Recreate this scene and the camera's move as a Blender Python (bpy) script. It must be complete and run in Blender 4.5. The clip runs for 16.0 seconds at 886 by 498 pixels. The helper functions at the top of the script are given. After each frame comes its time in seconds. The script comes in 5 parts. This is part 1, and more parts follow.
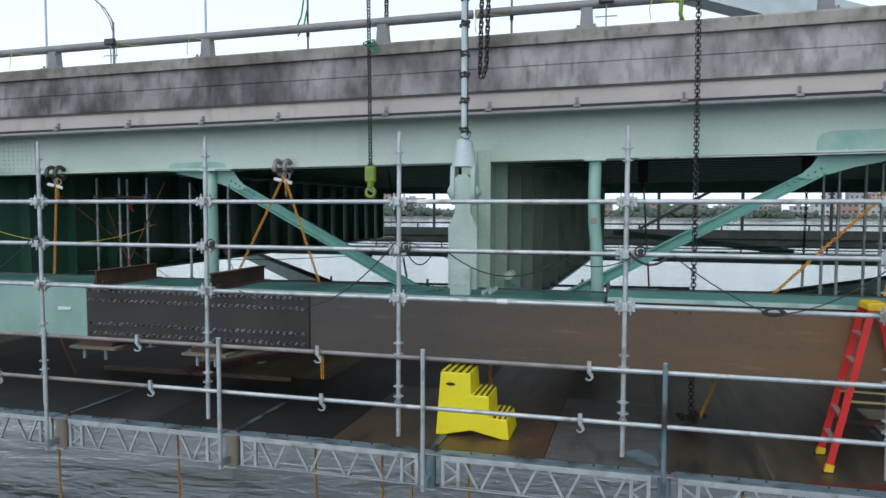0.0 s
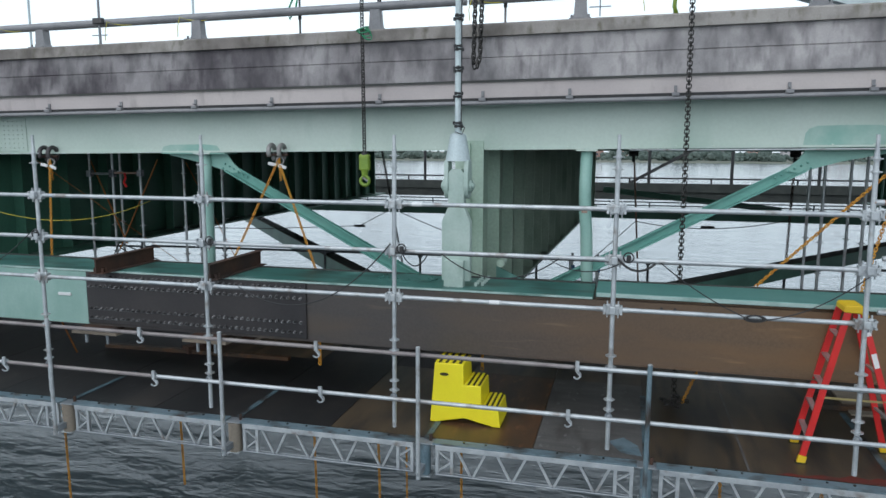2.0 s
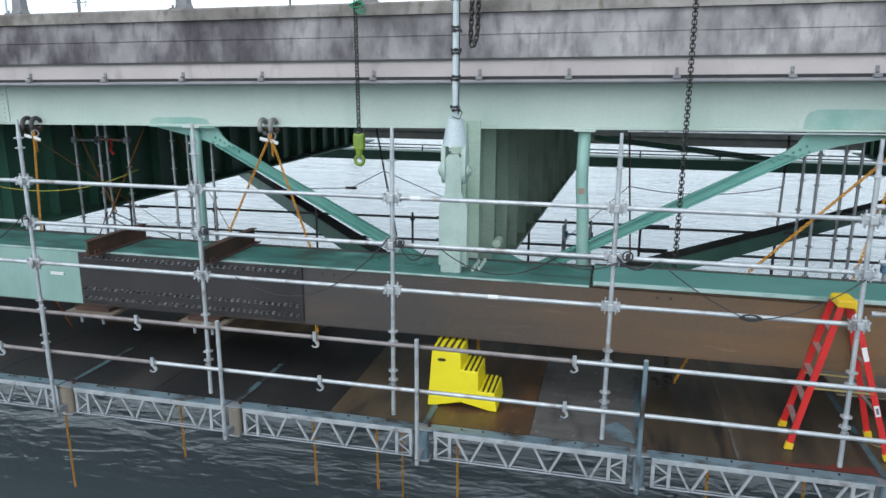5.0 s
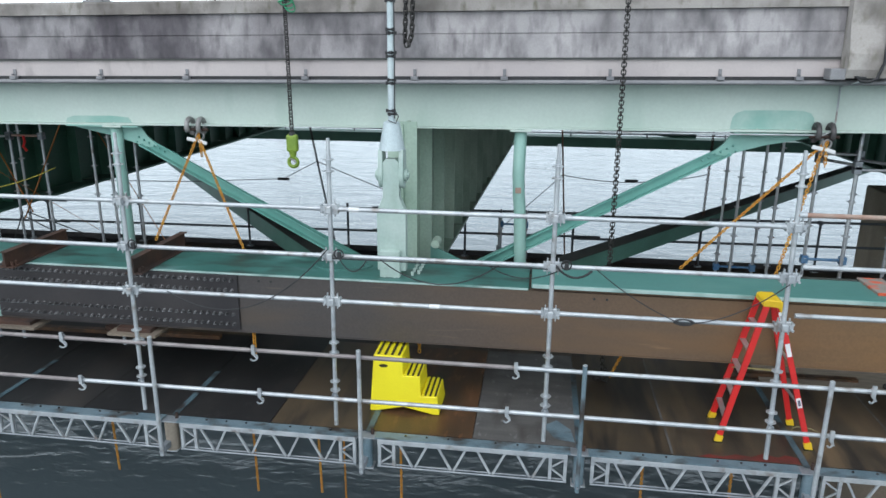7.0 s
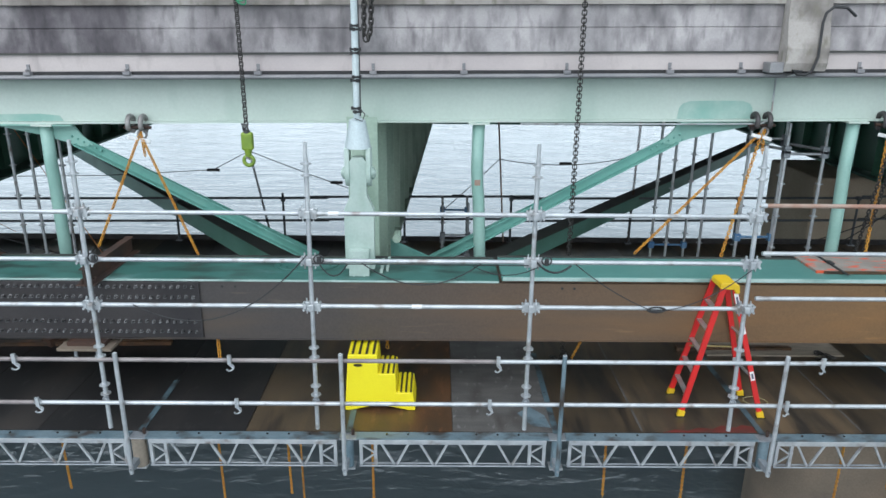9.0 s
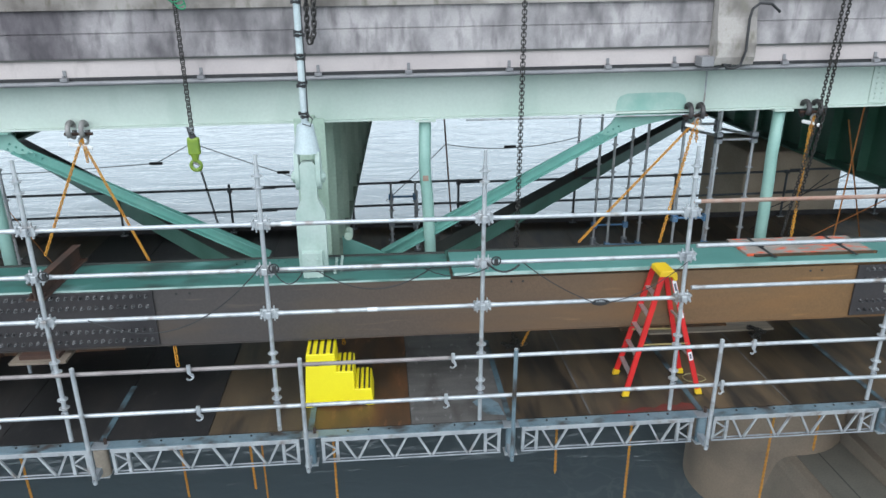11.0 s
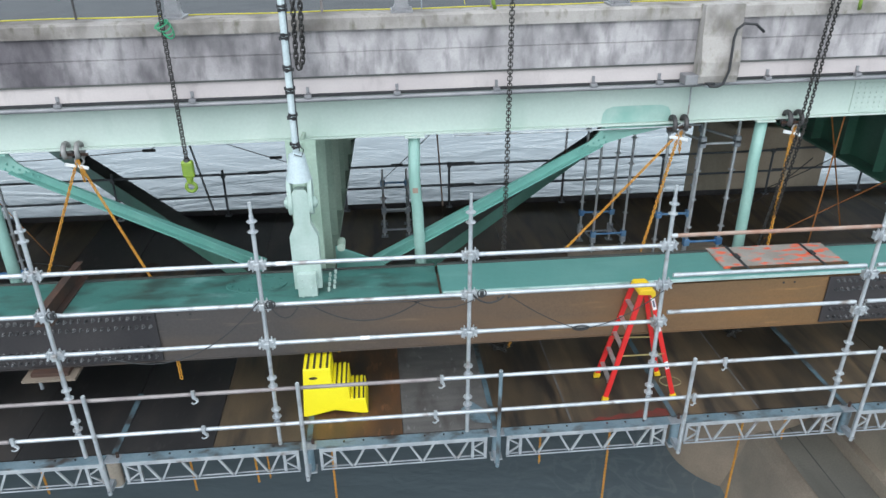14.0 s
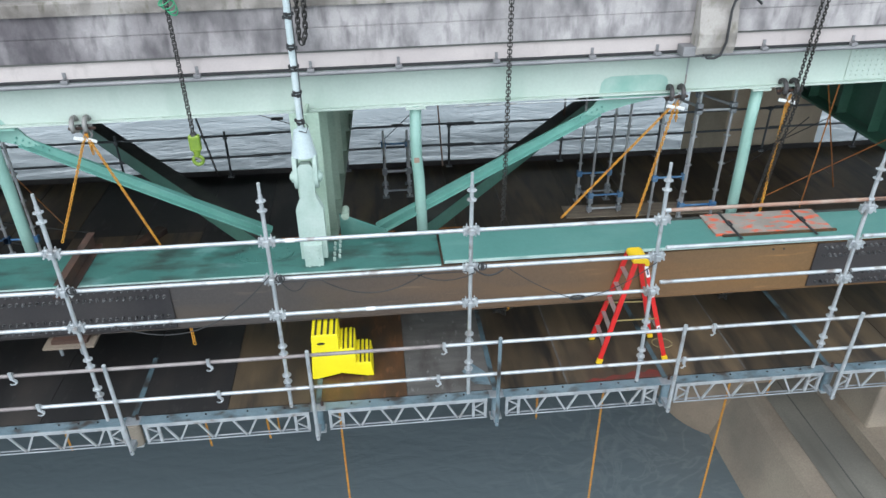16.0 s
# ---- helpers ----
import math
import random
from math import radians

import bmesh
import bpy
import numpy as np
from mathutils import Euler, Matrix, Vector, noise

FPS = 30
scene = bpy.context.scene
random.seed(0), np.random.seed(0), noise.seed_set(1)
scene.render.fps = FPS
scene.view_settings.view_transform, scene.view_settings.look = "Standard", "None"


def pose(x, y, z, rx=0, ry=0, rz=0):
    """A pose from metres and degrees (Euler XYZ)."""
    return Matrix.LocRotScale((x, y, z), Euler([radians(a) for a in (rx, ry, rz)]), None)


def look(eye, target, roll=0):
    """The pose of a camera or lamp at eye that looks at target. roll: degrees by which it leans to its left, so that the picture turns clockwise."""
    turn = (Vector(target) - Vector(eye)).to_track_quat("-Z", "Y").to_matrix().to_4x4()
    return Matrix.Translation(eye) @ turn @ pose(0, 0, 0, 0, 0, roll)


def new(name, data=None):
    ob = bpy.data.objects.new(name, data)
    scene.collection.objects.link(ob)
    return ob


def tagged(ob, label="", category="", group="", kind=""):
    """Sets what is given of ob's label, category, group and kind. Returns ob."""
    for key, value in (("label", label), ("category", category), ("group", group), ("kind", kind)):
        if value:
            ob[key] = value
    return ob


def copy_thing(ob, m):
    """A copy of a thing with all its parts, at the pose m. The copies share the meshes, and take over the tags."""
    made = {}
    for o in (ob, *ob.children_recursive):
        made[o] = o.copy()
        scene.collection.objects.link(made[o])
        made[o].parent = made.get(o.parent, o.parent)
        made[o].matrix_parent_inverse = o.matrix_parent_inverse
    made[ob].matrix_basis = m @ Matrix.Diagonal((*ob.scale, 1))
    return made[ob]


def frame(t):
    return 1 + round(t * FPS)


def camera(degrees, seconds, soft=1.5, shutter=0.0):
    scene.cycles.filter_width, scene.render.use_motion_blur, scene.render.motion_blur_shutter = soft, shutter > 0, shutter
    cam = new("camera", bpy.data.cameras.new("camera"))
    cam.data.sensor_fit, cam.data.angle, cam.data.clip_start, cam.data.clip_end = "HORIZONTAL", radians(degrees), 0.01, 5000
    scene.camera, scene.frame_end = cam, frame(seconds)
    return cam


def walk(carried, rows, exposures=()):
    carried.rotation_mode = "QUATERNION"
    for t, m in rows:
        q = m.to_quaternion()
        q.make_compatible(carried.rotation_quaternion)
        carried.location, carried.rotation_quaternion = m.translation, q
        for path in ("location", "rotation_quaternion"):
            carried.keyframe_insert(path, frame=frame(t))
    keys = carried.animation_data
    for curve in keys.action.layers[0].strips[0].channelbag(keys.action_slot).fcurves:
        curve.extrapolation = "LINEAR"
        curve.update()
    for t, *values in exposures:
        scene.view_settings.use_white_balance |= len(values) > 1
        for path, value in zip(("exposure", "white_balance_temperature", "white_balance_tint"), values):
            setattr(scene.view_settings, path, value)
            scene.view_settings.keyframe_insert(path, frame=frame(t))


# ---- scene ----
cam = camera(64.0, 16.0)
METRES, EYE, TILT, LEAN, TURN = 5.0, 2.6, -2.7, 0.0, 15.0
PATH = [
    (0, (0.148, 0.107, 2.685), (-0.377, 2.033, 2.564), 0.1),
    (0.5, (0.11, 0.057, 2.946), (-0.404, 1.985, 2.805), 0.3),
    (1, (0.111, 0.015, 3.156), (-0.394, 1.942, 2.981), 0.3),
    (1.5, (0.143, 0.01, 3.28), (-0.359, 1.932, 3.052), 0.2),
    (2, (0.14, -0.035, 3.34), (-0.354, 1.882, 3.056), 0.2),
    (2.5, (0.075, -0.04, 3.427), (-0.404, 1.872, 3.091), 0.3),
    (3, (0.036, -0.036, 3.555), (-0.438, 1.871, 3.181), 0.3),
    (5.5, (-0.039, 0.112, 4.092), (-0.47, 2.002, 3.603), 0.5),
    (6, (-0.06, 0.14, 4.208), (-0.451, 2.034, 3.699), 0.4),
    (6.5, (-0.087, 0.184, 4.289), (-0.416, 2.086, 3.763), 0.4),
    (7, (-0.126, 0.219, 4.373), (-0.386, 2.126, 3.826), 0.5),
    (7.5, (-0.221, 0.256, 4.444), (-0.419, 2.165, 3.881), 0.6),
    (8, (-0.437, 0.266, 4.546), (-0.573, 2.174, 3.962), 0.6),
    (8.5, (-0.723, 0.244, 4.614), (-0.782, 2.151, 4.013), 0.7),
    (9, (-0.97, 0.209, 4.655), (-0.951, 2.111, 4.037), 0.6),
    (9.5, (-1.046, 0.152, 4.729), (-0.975, 2.046, 4.091), 0.4),
    (10, (-1.078, 0.118, 4.851), (-0.955, 2.003, 4.195), 0.4),
    (12.5, (-0.919, 0.146, 5.65), (-0.743, 1.971, 4.85), -0.1),
    (13, (-0.921, 0.206, 5.907), (-0.745, 2.018, 5.078), -0.1),
    (13.5, (-0.919, 0.248, 6.148), (-0.746, 2.045, 5.287), -0.1),
    (14, (-0.931, 0.256, 6.349), (-0.759, 2.037, 5.454), -0.2),
    (14.5, (-0.958, 0.252, 6.539), (-0.785, 2.013, 5.608), -0.2),
    (15, (-0.968, 0.226, 6.712), (-0.797, 1.966, 5.74), -0.3),
    (15.5, (-0.986, 0.2, 6.826), (-0.815, 1.918, 5.817), -0.3),
    (16, (-0.981, 0.167, 6.843), (-0.813, 1.868, 5.804), -0.4),
]
walk(cam, [(t, look(eye, target, roll)) for t, eye, target, roll in PATH], exposures=[(0.0, -0.2, 5740, 10), (0.5, -0.36, 5740, 10), (1.0, -0.46, 5740, 10), (1.5, -0.4, 5740, 10), (2.0, -0.16, 5740, 10), (2.5, 0.0, 5740, 10), (3.0, 0.15, 5740, 10), (5.5, 0.22, 5740, 10), (6.5, 0.26, 5740, 10), (9.0, 0.4, 5740, 10), (12.5, 0.57, 5750, 10), (16.0, 0.7, 5800, 10)])

# ---- light ----
world = bpy.data.worlds.new("sky")
scene.world = world
world.use_nodes = True
wn = world.node_tree.nodes
sky = wn.new("ShaderNodeTexSky")
sky.sky_type = "NISHITA"
sky.sun_disc = False
sky.sun_elevation, sky.sun_rotation = radians(45), radians(200)
sky.air_density, sky.dust_density, sky.ozone_density = 1.0, 6.0, 1.0
wn["Background"].inputs["Strength"].default_value = 0.15
cloud = wn.new("ShaderNodeMixRGB")                        # thin even cloud over the whole sky
cloud.inputs["Fac"].default_value = 0.84
cloud.inputs["Color2"].default_value = (7.15, 7.55, 7.30, 1)
world.node_tree.links.new(sky.outputs["Color"], cloud.inputs["Color1"])
where = wn.new("ShaderNodeTexCoord")                      # haze brightens the sky towards the horizon all round
height = wn.new("ShaderNodeSeparateXYZ")
haze = wn.new("ShaderNodeMapRange")
haze.inputs["From Min"].default_value, haze.inputs["From Max"].default_value = 0.0, 0.55
haze.inputs["To Min"].default_value, haze.inputs["To Max"].default_value = 1.45, 0.95
glow = wn.new("ShaderNodeVectorMath")
glow.operation = "SCALE"
world.node_tree.links.new(where.outputs["Generated"], height.inputs["Vector"])
world.node_tree.links.new(height.outputs["Z"], haze.inputs["Value"])
world.node_tree.links.new(cloud.outputs["Color"], glow.inputs[0])
world.node_tree.links.new(haze.outputs["Result"], glow.inputs["Scale"])
world.node_tree.links.new(glow.outputs["Vector"], wn["Background"].inputs["Color"])
sun = new("sun", bpy.data.lights.new("sun", "SUN"))
sun.data.energy, sun.data.angle, sun.data.color = 0.8, radians(60), (1.0, 0.98, 0.95)
sun.matrix_world = look((-6, -17, 18), (0, 0, 0))


# ---- materials ----
def mat(name, a, b=None, scale=1.5, rough=0.6, metal=0.0, bump=0.15, fine=60.0, stretch=(1, 1, 1), lo=0.35, hi=0.65,
        stain=None, stain_stretch=(5, 5, 0.6), stain_lo=0.5, stain_hi=0.75, rnd=0.0, spec=0.5, grain=0.12,
        mark=None, mark_stretch=(1, 1, 1), mark_scale=14.0, mark_lo=0.62, mark_hi=0.72):
    """Two-tone noise material with fine grain, optional streaky stains and a per-piece tint."""
    m = bpy.data.materials.new(name)
    m.use_nodes = True
    nt = m.node_tree
    n, ln = nt.nodes, nt.links.new
    p = n["Principled BSDF"]
    b = b or tuple(c * 0.8 for c in a)
    geo = n.new("ShaderNodeNewGeometry")

    def noise_of(st, sc, detail=5.0):
        mp = n.new("ShaderNodeMapping")
        mp.inputs["Scale"].default_value = st
        ln(geo.outputs["Position"], mp.inputs["Vector"])
        t = n.new("ShaderNodeTexNoise")
        t.inputs["Scale"].default_value, t.inputs["Detail"].default_value = sc, detail
        ln(mp.outputs["Vector"], t.inputs["Vector"])
        return t.outputs["Fac"]

    def ramp(fac, x0, x1, c0=(0, 0, 0), c1=(1, 1, 1)):
        r = n.new("ShaderNodeValToRGB")
        r.color_ramp.elements[0].position, r.color_ramp.elements[1].position = x0, x1
        r.color_ramp.elements[0].color, r.color_ramp.elements[1].color = (*c0, 1), (*c1, 1)
        ln(fac, r.inputs["Fac"])
        return r.outputs["Color"]

    def mix(fac, c0, c1, kind="MIX"):
        x = n.new("ShaderNodeMixRGB")
        x.blend_type = kind
        if isinstance(fac, float):
            x.inputs["Fac"].default_value = fac
        else:
            ln(fac, x.inputs["Fac"])
        for s, c in (("Color1", c0), ("Color2", c1)):
            if isinstance(c, tuple):
                x.inputs[s].default_value = (*c, 1)
            else:
                ln(c, x.inputs[s])
        return x.outputs["Color"]

    col = ramp(noise_of(stretch, scale), lo, hi, a, b)
    fine_fac = noise_of((1, 1, 1), fine, 3.0)
    g = ramp(fine_fac, 0.3, 0.7, (1 - grain,) * 3, (1 + grain * 0.5,) * 3)
    col = mix(1.0, col, g, "MULTIPLY")
    if stain:
        f = ramp(noise_of(stain_stretch, 1.0, 6.0), stain_lo, stain_hi)
        col = mix(f, col, stain)
    if mark:
        col = mix(ramp(noise_of(mark_stretch, mark_scale, 4.0), mark_lo, mark_hi), col, mark)
    if rnd:
        oi = n.new("ShaderNodeObjectInfo")
        r = ramp(oi.outputs["Random"], 0.0, 1.0, (1 - rnd,) * 3, (1 + rnd,) * 3)
        col = mix(1.0, col, r, "MULTIPLY")
    ln(col, p.inputs["Base Color"])
    p.inputs["Roughness"].default_value, p.inputs["Metallic"].default_value = rough, metal
    p.inputs["Specular IOR Level"].default_value = spec
    if bump:
        bn = n.new("ShaderNodeBump")
        bn.inputs["Strength"].default_value, bn.inputs["Distance"].default_value = bump, 0.01
        ln(fine_fac, bn.inputs["Height"])
        ln(bn.outputs["Normal"], p.inputs["Normal"])
    return m


M = {}
M["concrete"] = mat("weathered_concrete", (0.46, 0.43, 0.425), (0.34, 0.32, 0.32), 1.6, 0.9, bump=0.2, grain=0.07, fine=45, stain=(0.15, 0.14, 0.145),
                    stain_stretch=(2.8, 2.8, 1.6), stain_lo=0.45, stain_hi=0.72, spec=0.2,
                    mark=(0.17, 0.158, 0.163), mark_stretch=(1.0, 1.0, 0.30), mark_scale=8.0, mark_lo=0.50, mark_hi=0.76)
M["coping"] = mat("coping_concrete", (0.41, 0.38, 0.35), (0.33, 0.305, 0.285), 1.2, 0.9, bump=0.2, grain=0.07, fine=45, stain=(0.14, 0.125, 0.11),
                  stain_stretch=(2.2, 2.2, 2.0), stain_lo=0.46, stain_hi=0.72, spec=0.2, mark=(0.20, 0.185, 0.15), mark_stretch=(1, 1, 0.5), mark_scale=9.0, mark_lo=0.55, mark_hi=0.72)
M["ledge"] = mat("pale_ledge_concrete", (0.53, 0.475, 0.455), (0.46, 0.41, 0.40), 1.3, 0.85, bump=0.05, grain=0.04, stain=(0.30, 0.26, 0.25),
                 stain_stretch=(4, 4, 1.5), stain_lo=0.6, stain_hi=0.85, spec=0.2)
M["pier"] = mat("pier_concrete", (0.30, 0.255, 0.20), (0.21, 0.175, 0.14), 0.6, 0.8, bump=0.3, fine=30, stain=(0.14, 0.13, 0.11),
                stain_stretch=(0.9, 0.5, 0.5), stain_lo=0.5, stain_hi=0.8, spec=0.25)
# lighter copy of the pier concrete; light reaching under the bridge is in its colour
M["column"] = mat("lit_column_concrete", (0.46, 0.385, 0.29), (0.38, 0.31, 0.23), 0.8, 0.85, bump=0.25, fine=30, stain=(0.27, 0.23, 0.18),
                  stain_stretch=(1.4, 1.4, 0.4), stain_lo=0.52, stain_hi=0.8, spec=0.25)
M["pier_brown"] = mat("brown_wet_concrete", (0.24, 0.19, 0.14), (0.16, 0.13, 0.10), 0.8, 0.7, bump=0.3, fine=30)
M["pier_wet"] = mat("damp_pier_concrete", (0.22, 0.21, 0.18), (0.16, 0.155, 0.135), 0.7, 0.6, bump=0.2, fine=30, stain=(0.11, 0.105, 0.09), stain_stretch=(1.5, 0.25, 1))
M["asphalt"] = mat("asphalt", (0.05, 0.052, 0.056), (0.065, 0.066, 0.07), 2.0, 0.9, bump=0.4, fine=120)
M["pale_green"] = mat("pale_green_paint", (0.465, 0.555, 0.49), (0.53, 0.605, 0.545), 0.7, 0.45, bump=0.03, fine=25, grain=0.04,
                      stain=(0.36, 0.47, 0.40), stain_stretch=(1.5, 1.5, 0.5), stain_lo=0.58, stain_hi=0.85)
M["teal"] = mat("teal_green_paint", (0.115, 0.295, 0.25), (0.155, 0.345, 0.295), 1.8, 0.5, bump=0.05, fine=25, grain=0.06,
                stain=(0.20, 0.36, 0.31), stain_stretch=(1.6, 2.5, 2), stain_lo=0.55, stain_hi=0.8)
M["flange"] = mat("teal_flange_paint", (0.092, 0.225, 0.198), (0.112, 0.25, 0.222), 0.9, 0.42, bump=0.05, fine=25, grain=0.05,
                  stain=(0.15, 0.29, 0.262), stain_stretch=(0.7, 2.2, 2), stain_lo=0.56, stain_hi=0.8)
M["flange_worn"] = mat("worn_teal_flange_paint", (0.048, 0.14, 0.12), (0.075, 0.185, 0.16), 1.5, 0.42, bump=0.06, fine=25, grain=0.08,
                       stain=(0.17, 0.31, 0.29), stain_stretch=(1.3, 3.2, 3), stain_lo=0.60, stain_hi=0.76,
                       mark=(0.035, 0.06, 0.052), mark_stretch=(0.5, 1.2, 1), mark_scale=3.2, mark_lo=0.47, mark_hi=0.66)
# pale tone paints the light caught by the flange's front bevel; darker scuffs on top
M["lit_rim"] = mat("scuffed_lit_flange_edge", (0.33, 0.46, 0.42), (0.45, 0.56, 0.52), 3.0, 0.5, bump=0.05, fine=40, grain=0.08,
                      stain=(0.12, 0.22, 0.19), stain_stretch=(1.2, 1, 1), stain_lo=0.55, stain_hi=0.68)
M["plate_green"] = mat("dull_green_side_plate_paint", (0.27, 0.415, 0.365), (0.32, 0.46, 0.41), 1.4, 0.45, bump=0.04, fine=25, grain=0.05,
                       stain=(0.22, 0.36, 0.31), stain_stretch=(2, 2, 1), stain_lo=0.5, stain_hi=0.7)
M["post_green"] = mat("mid_green_post_paint", (0.25, 0.42, 0.365), (0.30, 0.47, 0.41), 1.8, 0.4, bump=0.04, fine=25, grain=0.05,
                      stain=(0.20, 0.35, 0.30), stain_stretch=(3, 3, 0.8), stain_lo=0.52, stain_hi=0.75)
M["red_stain"] = mat("dark_red_paint_stain", (0.15, 0.026, 0.02), (0.085, 0.03, 0.022), 5.0, 0.5, bump=0.08, fine=40)
M["fresh_teal"] = mat("fresh_teal_patch_paint", (0.20, 0.38, 0.325), (0.25, 0.43, 0.37), 1.2, 0.4, bump=0.03, fine=25, grain=0.04)
M["sprayed_teal"] = mat("thin_sprayed_teal_paint", (0.33, 0.48, 0.42), (0.38, 0.52, 0.46), 5.0, 0.45, bump=0.03, fine=25, grain=0.05,
                        stain=(0.24, 0.42, 0.36), stain_stretch=(2, 2, 2), stain_lo=0.45, stain_hi=0.65)
M["grey_green"] = mat("grey_green_paint", (0.45, 0.54, 0.49), (0.36, 0.46, 0.41), 3.0, 0.45, bump=0.06, fine=30, grain=0.07,
                      stain=(0.24, 0.33, 0.27), stain_stretch=(3, 3, 1.2), stain_lo=0.6, stain_hi=0.85)
M["floor_green"] = mat("floor_beam_green_paint", (0.43, 0.53, 0.43), (0.34, 0.44, 0.355), 1.4, 0.5, bump=0.06, fine=25,
                       stain=(0.16, 0.24, 0.17), stain_stretch=(1.5, 1.0, 0.8), stain_lo=0.5, stain_hi=0.8)
# the bridge's green with the shade under the deck put into its colour
M["shaded_green"] = mat("shaded_green_paint", (0.052, 0.145, 0.098), (0.075, 0.18, 0.125), 1.1, 0.5, bump=0.05, fine=25,
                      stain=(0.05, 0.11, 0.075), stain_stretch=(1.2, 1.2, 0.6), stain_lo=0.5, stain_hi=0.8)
M["brace_green"] = mat("brace_green_paint", (0.10, 0.235, 0.185), (0.125, 0.27, 0.215), 1.3, 0.5, bump=0.05, fine=25,
                       stain=(0.075, 0.18, 0.14), stain_stretch=(0.8, 0.8, 1.5), stain_lo=0.5, stain_hi=0.75)
M["brace_dark"] = mat("dark_brace_top", (0.03, 0.035, 0.032), (0.05, 0.055, 0.048), 2.0, 0.7)
M["soffit"] = mat("dark_slab_soffit", (0.11, 0.11, 0.10), (0.08, 0.082, 0.078), 1.0, 0.9)
M["steel"] = mat("weathering_steel_web", (0.074, 0.067, 0.066), (0.088, 0.074, 0.066), 0.45, 0.55, 0.25, bump=0.08, fine=35,
                 stretch=(1, 1, 2.2), stain=(0.105, 0.082, 0.064), stain_stretch=(0.5, 0.5, 2.4), stain_lo=0.52, stain_hi=0.75,
                 mark=(0.15, 0.122, 0.095), mark_stretch=(0.25, 1, 2.5), mark_scale=5.0, mark_lo=0.62, mark_hi=0.78)
M["splice"] = mat("dark_grey_splice_plate", (0.034, 0.031, 0.033), (0.052, 0.046, 0.046), 0.9, 0.5, 0.2, bump=0.08, fine=35)
M["bolt"] = mat("dark_bolt_steel", (0.36, 0.35, 0.35), (0.10, 0.097, 0.097), 14.0, 0.26, 0.9, bump=0.05)
M["rust"] = mat("rusted_steel", (0.085, 0.042, 0.027), (0.04, 0.027, 0.022), 3.0, 0.8, 0.1, bump=0.3, fine=40)
M["galv"] = mat("galvanised_steel", (0.42, 0.44, 0.46), (0.55, 0.57, 0.58), 6.0, 0.42, 0.55, bump=0.05, fine=60, grain=0.1,
                stain=(0.25, 0.22, 0.20), stain_stretch=(5, 5, 5), stain_lo=0.57, stain_hi=0.72)
M["galv_dark"] = mat("dull_galvanised_steel", (0.25, 0.27, 0.29), (0.34, 0.36, 0.38), 6.0, 0.5, 0.5, bump=0.05, fine=60)
M["galv_blue"] = mat("blue_grey_joint_plate", (0.13, 0.19, 0.225), (0.20, 0.265, 0.30), 3.0, 0.5, 0.3, bump=0.1, fine=50,
                     stain=(0.055, 0.046, 0.04), stain_stretch=(3, 5, 2), stain_lo=0.50, stain_hi=0.66)
M["strip_blue"] = mat("dull_blue_joint_strip", (0.075, 0.12, 0.145), (0.11, 0.165, 0.19), 4.0, 0.5, 0.2, bump=0.1, fine=50,
                      stain=(0.04, 0.037, 0.035), stain_stretch=(3, 3, 2), stain_lo=0.46, stain_hi=0.62)
M["rust_tube"] = mat("rusty_scaffold_tube", (0.30, 0.16, 0.11), (0.36, 0.27, 0.22), 4.0, 0.65, 0.2, bump=0.1)
M["brown_tube"] = mat("brownish_dull_tube", (0.21, 0.18, 0.178), (0.30, 0.27, 0.26), 4.0, 0.55, 0.3, bump=0.1)
M["dark_tube"] = mat("dark_scaffold_tube", (0.07, 0.08, 0.085), (0.12, 0.13, 0.14), 4.0, 0.5, 0.4)
M["plywood"] = mat("weathered_deck_plywood", (0.080, 0.058, 0.036), (0.045, 0.035, 0.025), 1.4, 0.40, bump=0.12, fine=40, stretch=(1.3, 0.7, 1),
                   stain=(0.14, 0.094, 0.053), stain_stretch=(2.6, 0.4, 1), stain_lo=0.50, stain_hi=0.78, rnd=0.3,
                   mark=(0.024, 0.020, 0.017), mark_stretch=(1.8, 0.27, 1), mark_scale=2.3, mark_lo=0.50, mark_hi=0.66)
M["plywood_grey"] = mat("grey_deck_plywood", (0.12, 0.112, 0.105), (0.085, 0.08, 0.076), 2.0, 0.5, bump=0.15, fine=40, stretch=(1, 4, 1),
                        stain=(0.05, 0.042, 0.038), stain_stretch=(3.5, 1.2, 1), stain_lo=0.52, stain_hi=0.72,
                        mark=(0.20, 0.195, 0.19), mark_stretch=(1.5, 0.7, 1), mark_scale=7.0, mark_lo=0.62, mark_hi=0.74)
M["plywood_red"] = mat("rust_red_deck_plywood", (0.105, 0.050, 0.022), (0.055, 0.033, 0.018), 1.6, 0.42, bump=0.12, fine=40, stretch=(2, 0.6, 1), stain=(0.035, 0.026, 0.019), stain_stretch=(2.0, 0.7, 1),
                       stain_lo=0.5, stain_hi=0.68, mark=(0.16, 0.075, 0.035), mark_stretch=(2.4, 0.7, 1), mark_scale=4.0, mark_lo=0.58, mark_hi=0.70)
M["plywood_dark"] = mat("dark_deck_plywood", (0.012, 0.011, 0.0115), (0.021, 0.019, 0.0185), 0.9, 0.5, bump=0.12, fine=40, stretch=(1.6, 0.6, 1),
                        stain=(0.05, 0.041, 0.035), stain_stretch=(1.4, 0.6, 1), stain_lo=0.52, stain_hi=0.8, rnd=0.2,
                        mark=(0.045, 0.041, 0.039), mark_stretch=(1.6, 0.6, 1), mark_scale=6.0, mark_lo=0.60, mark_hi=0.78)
M["board"] = mat("pale_weathered_board", (0.30, 0.25, 0.19), (0.22, 0.18, 0.14), 3.0, 0.8, bump=0.15, stretch=(1, 5, 1))
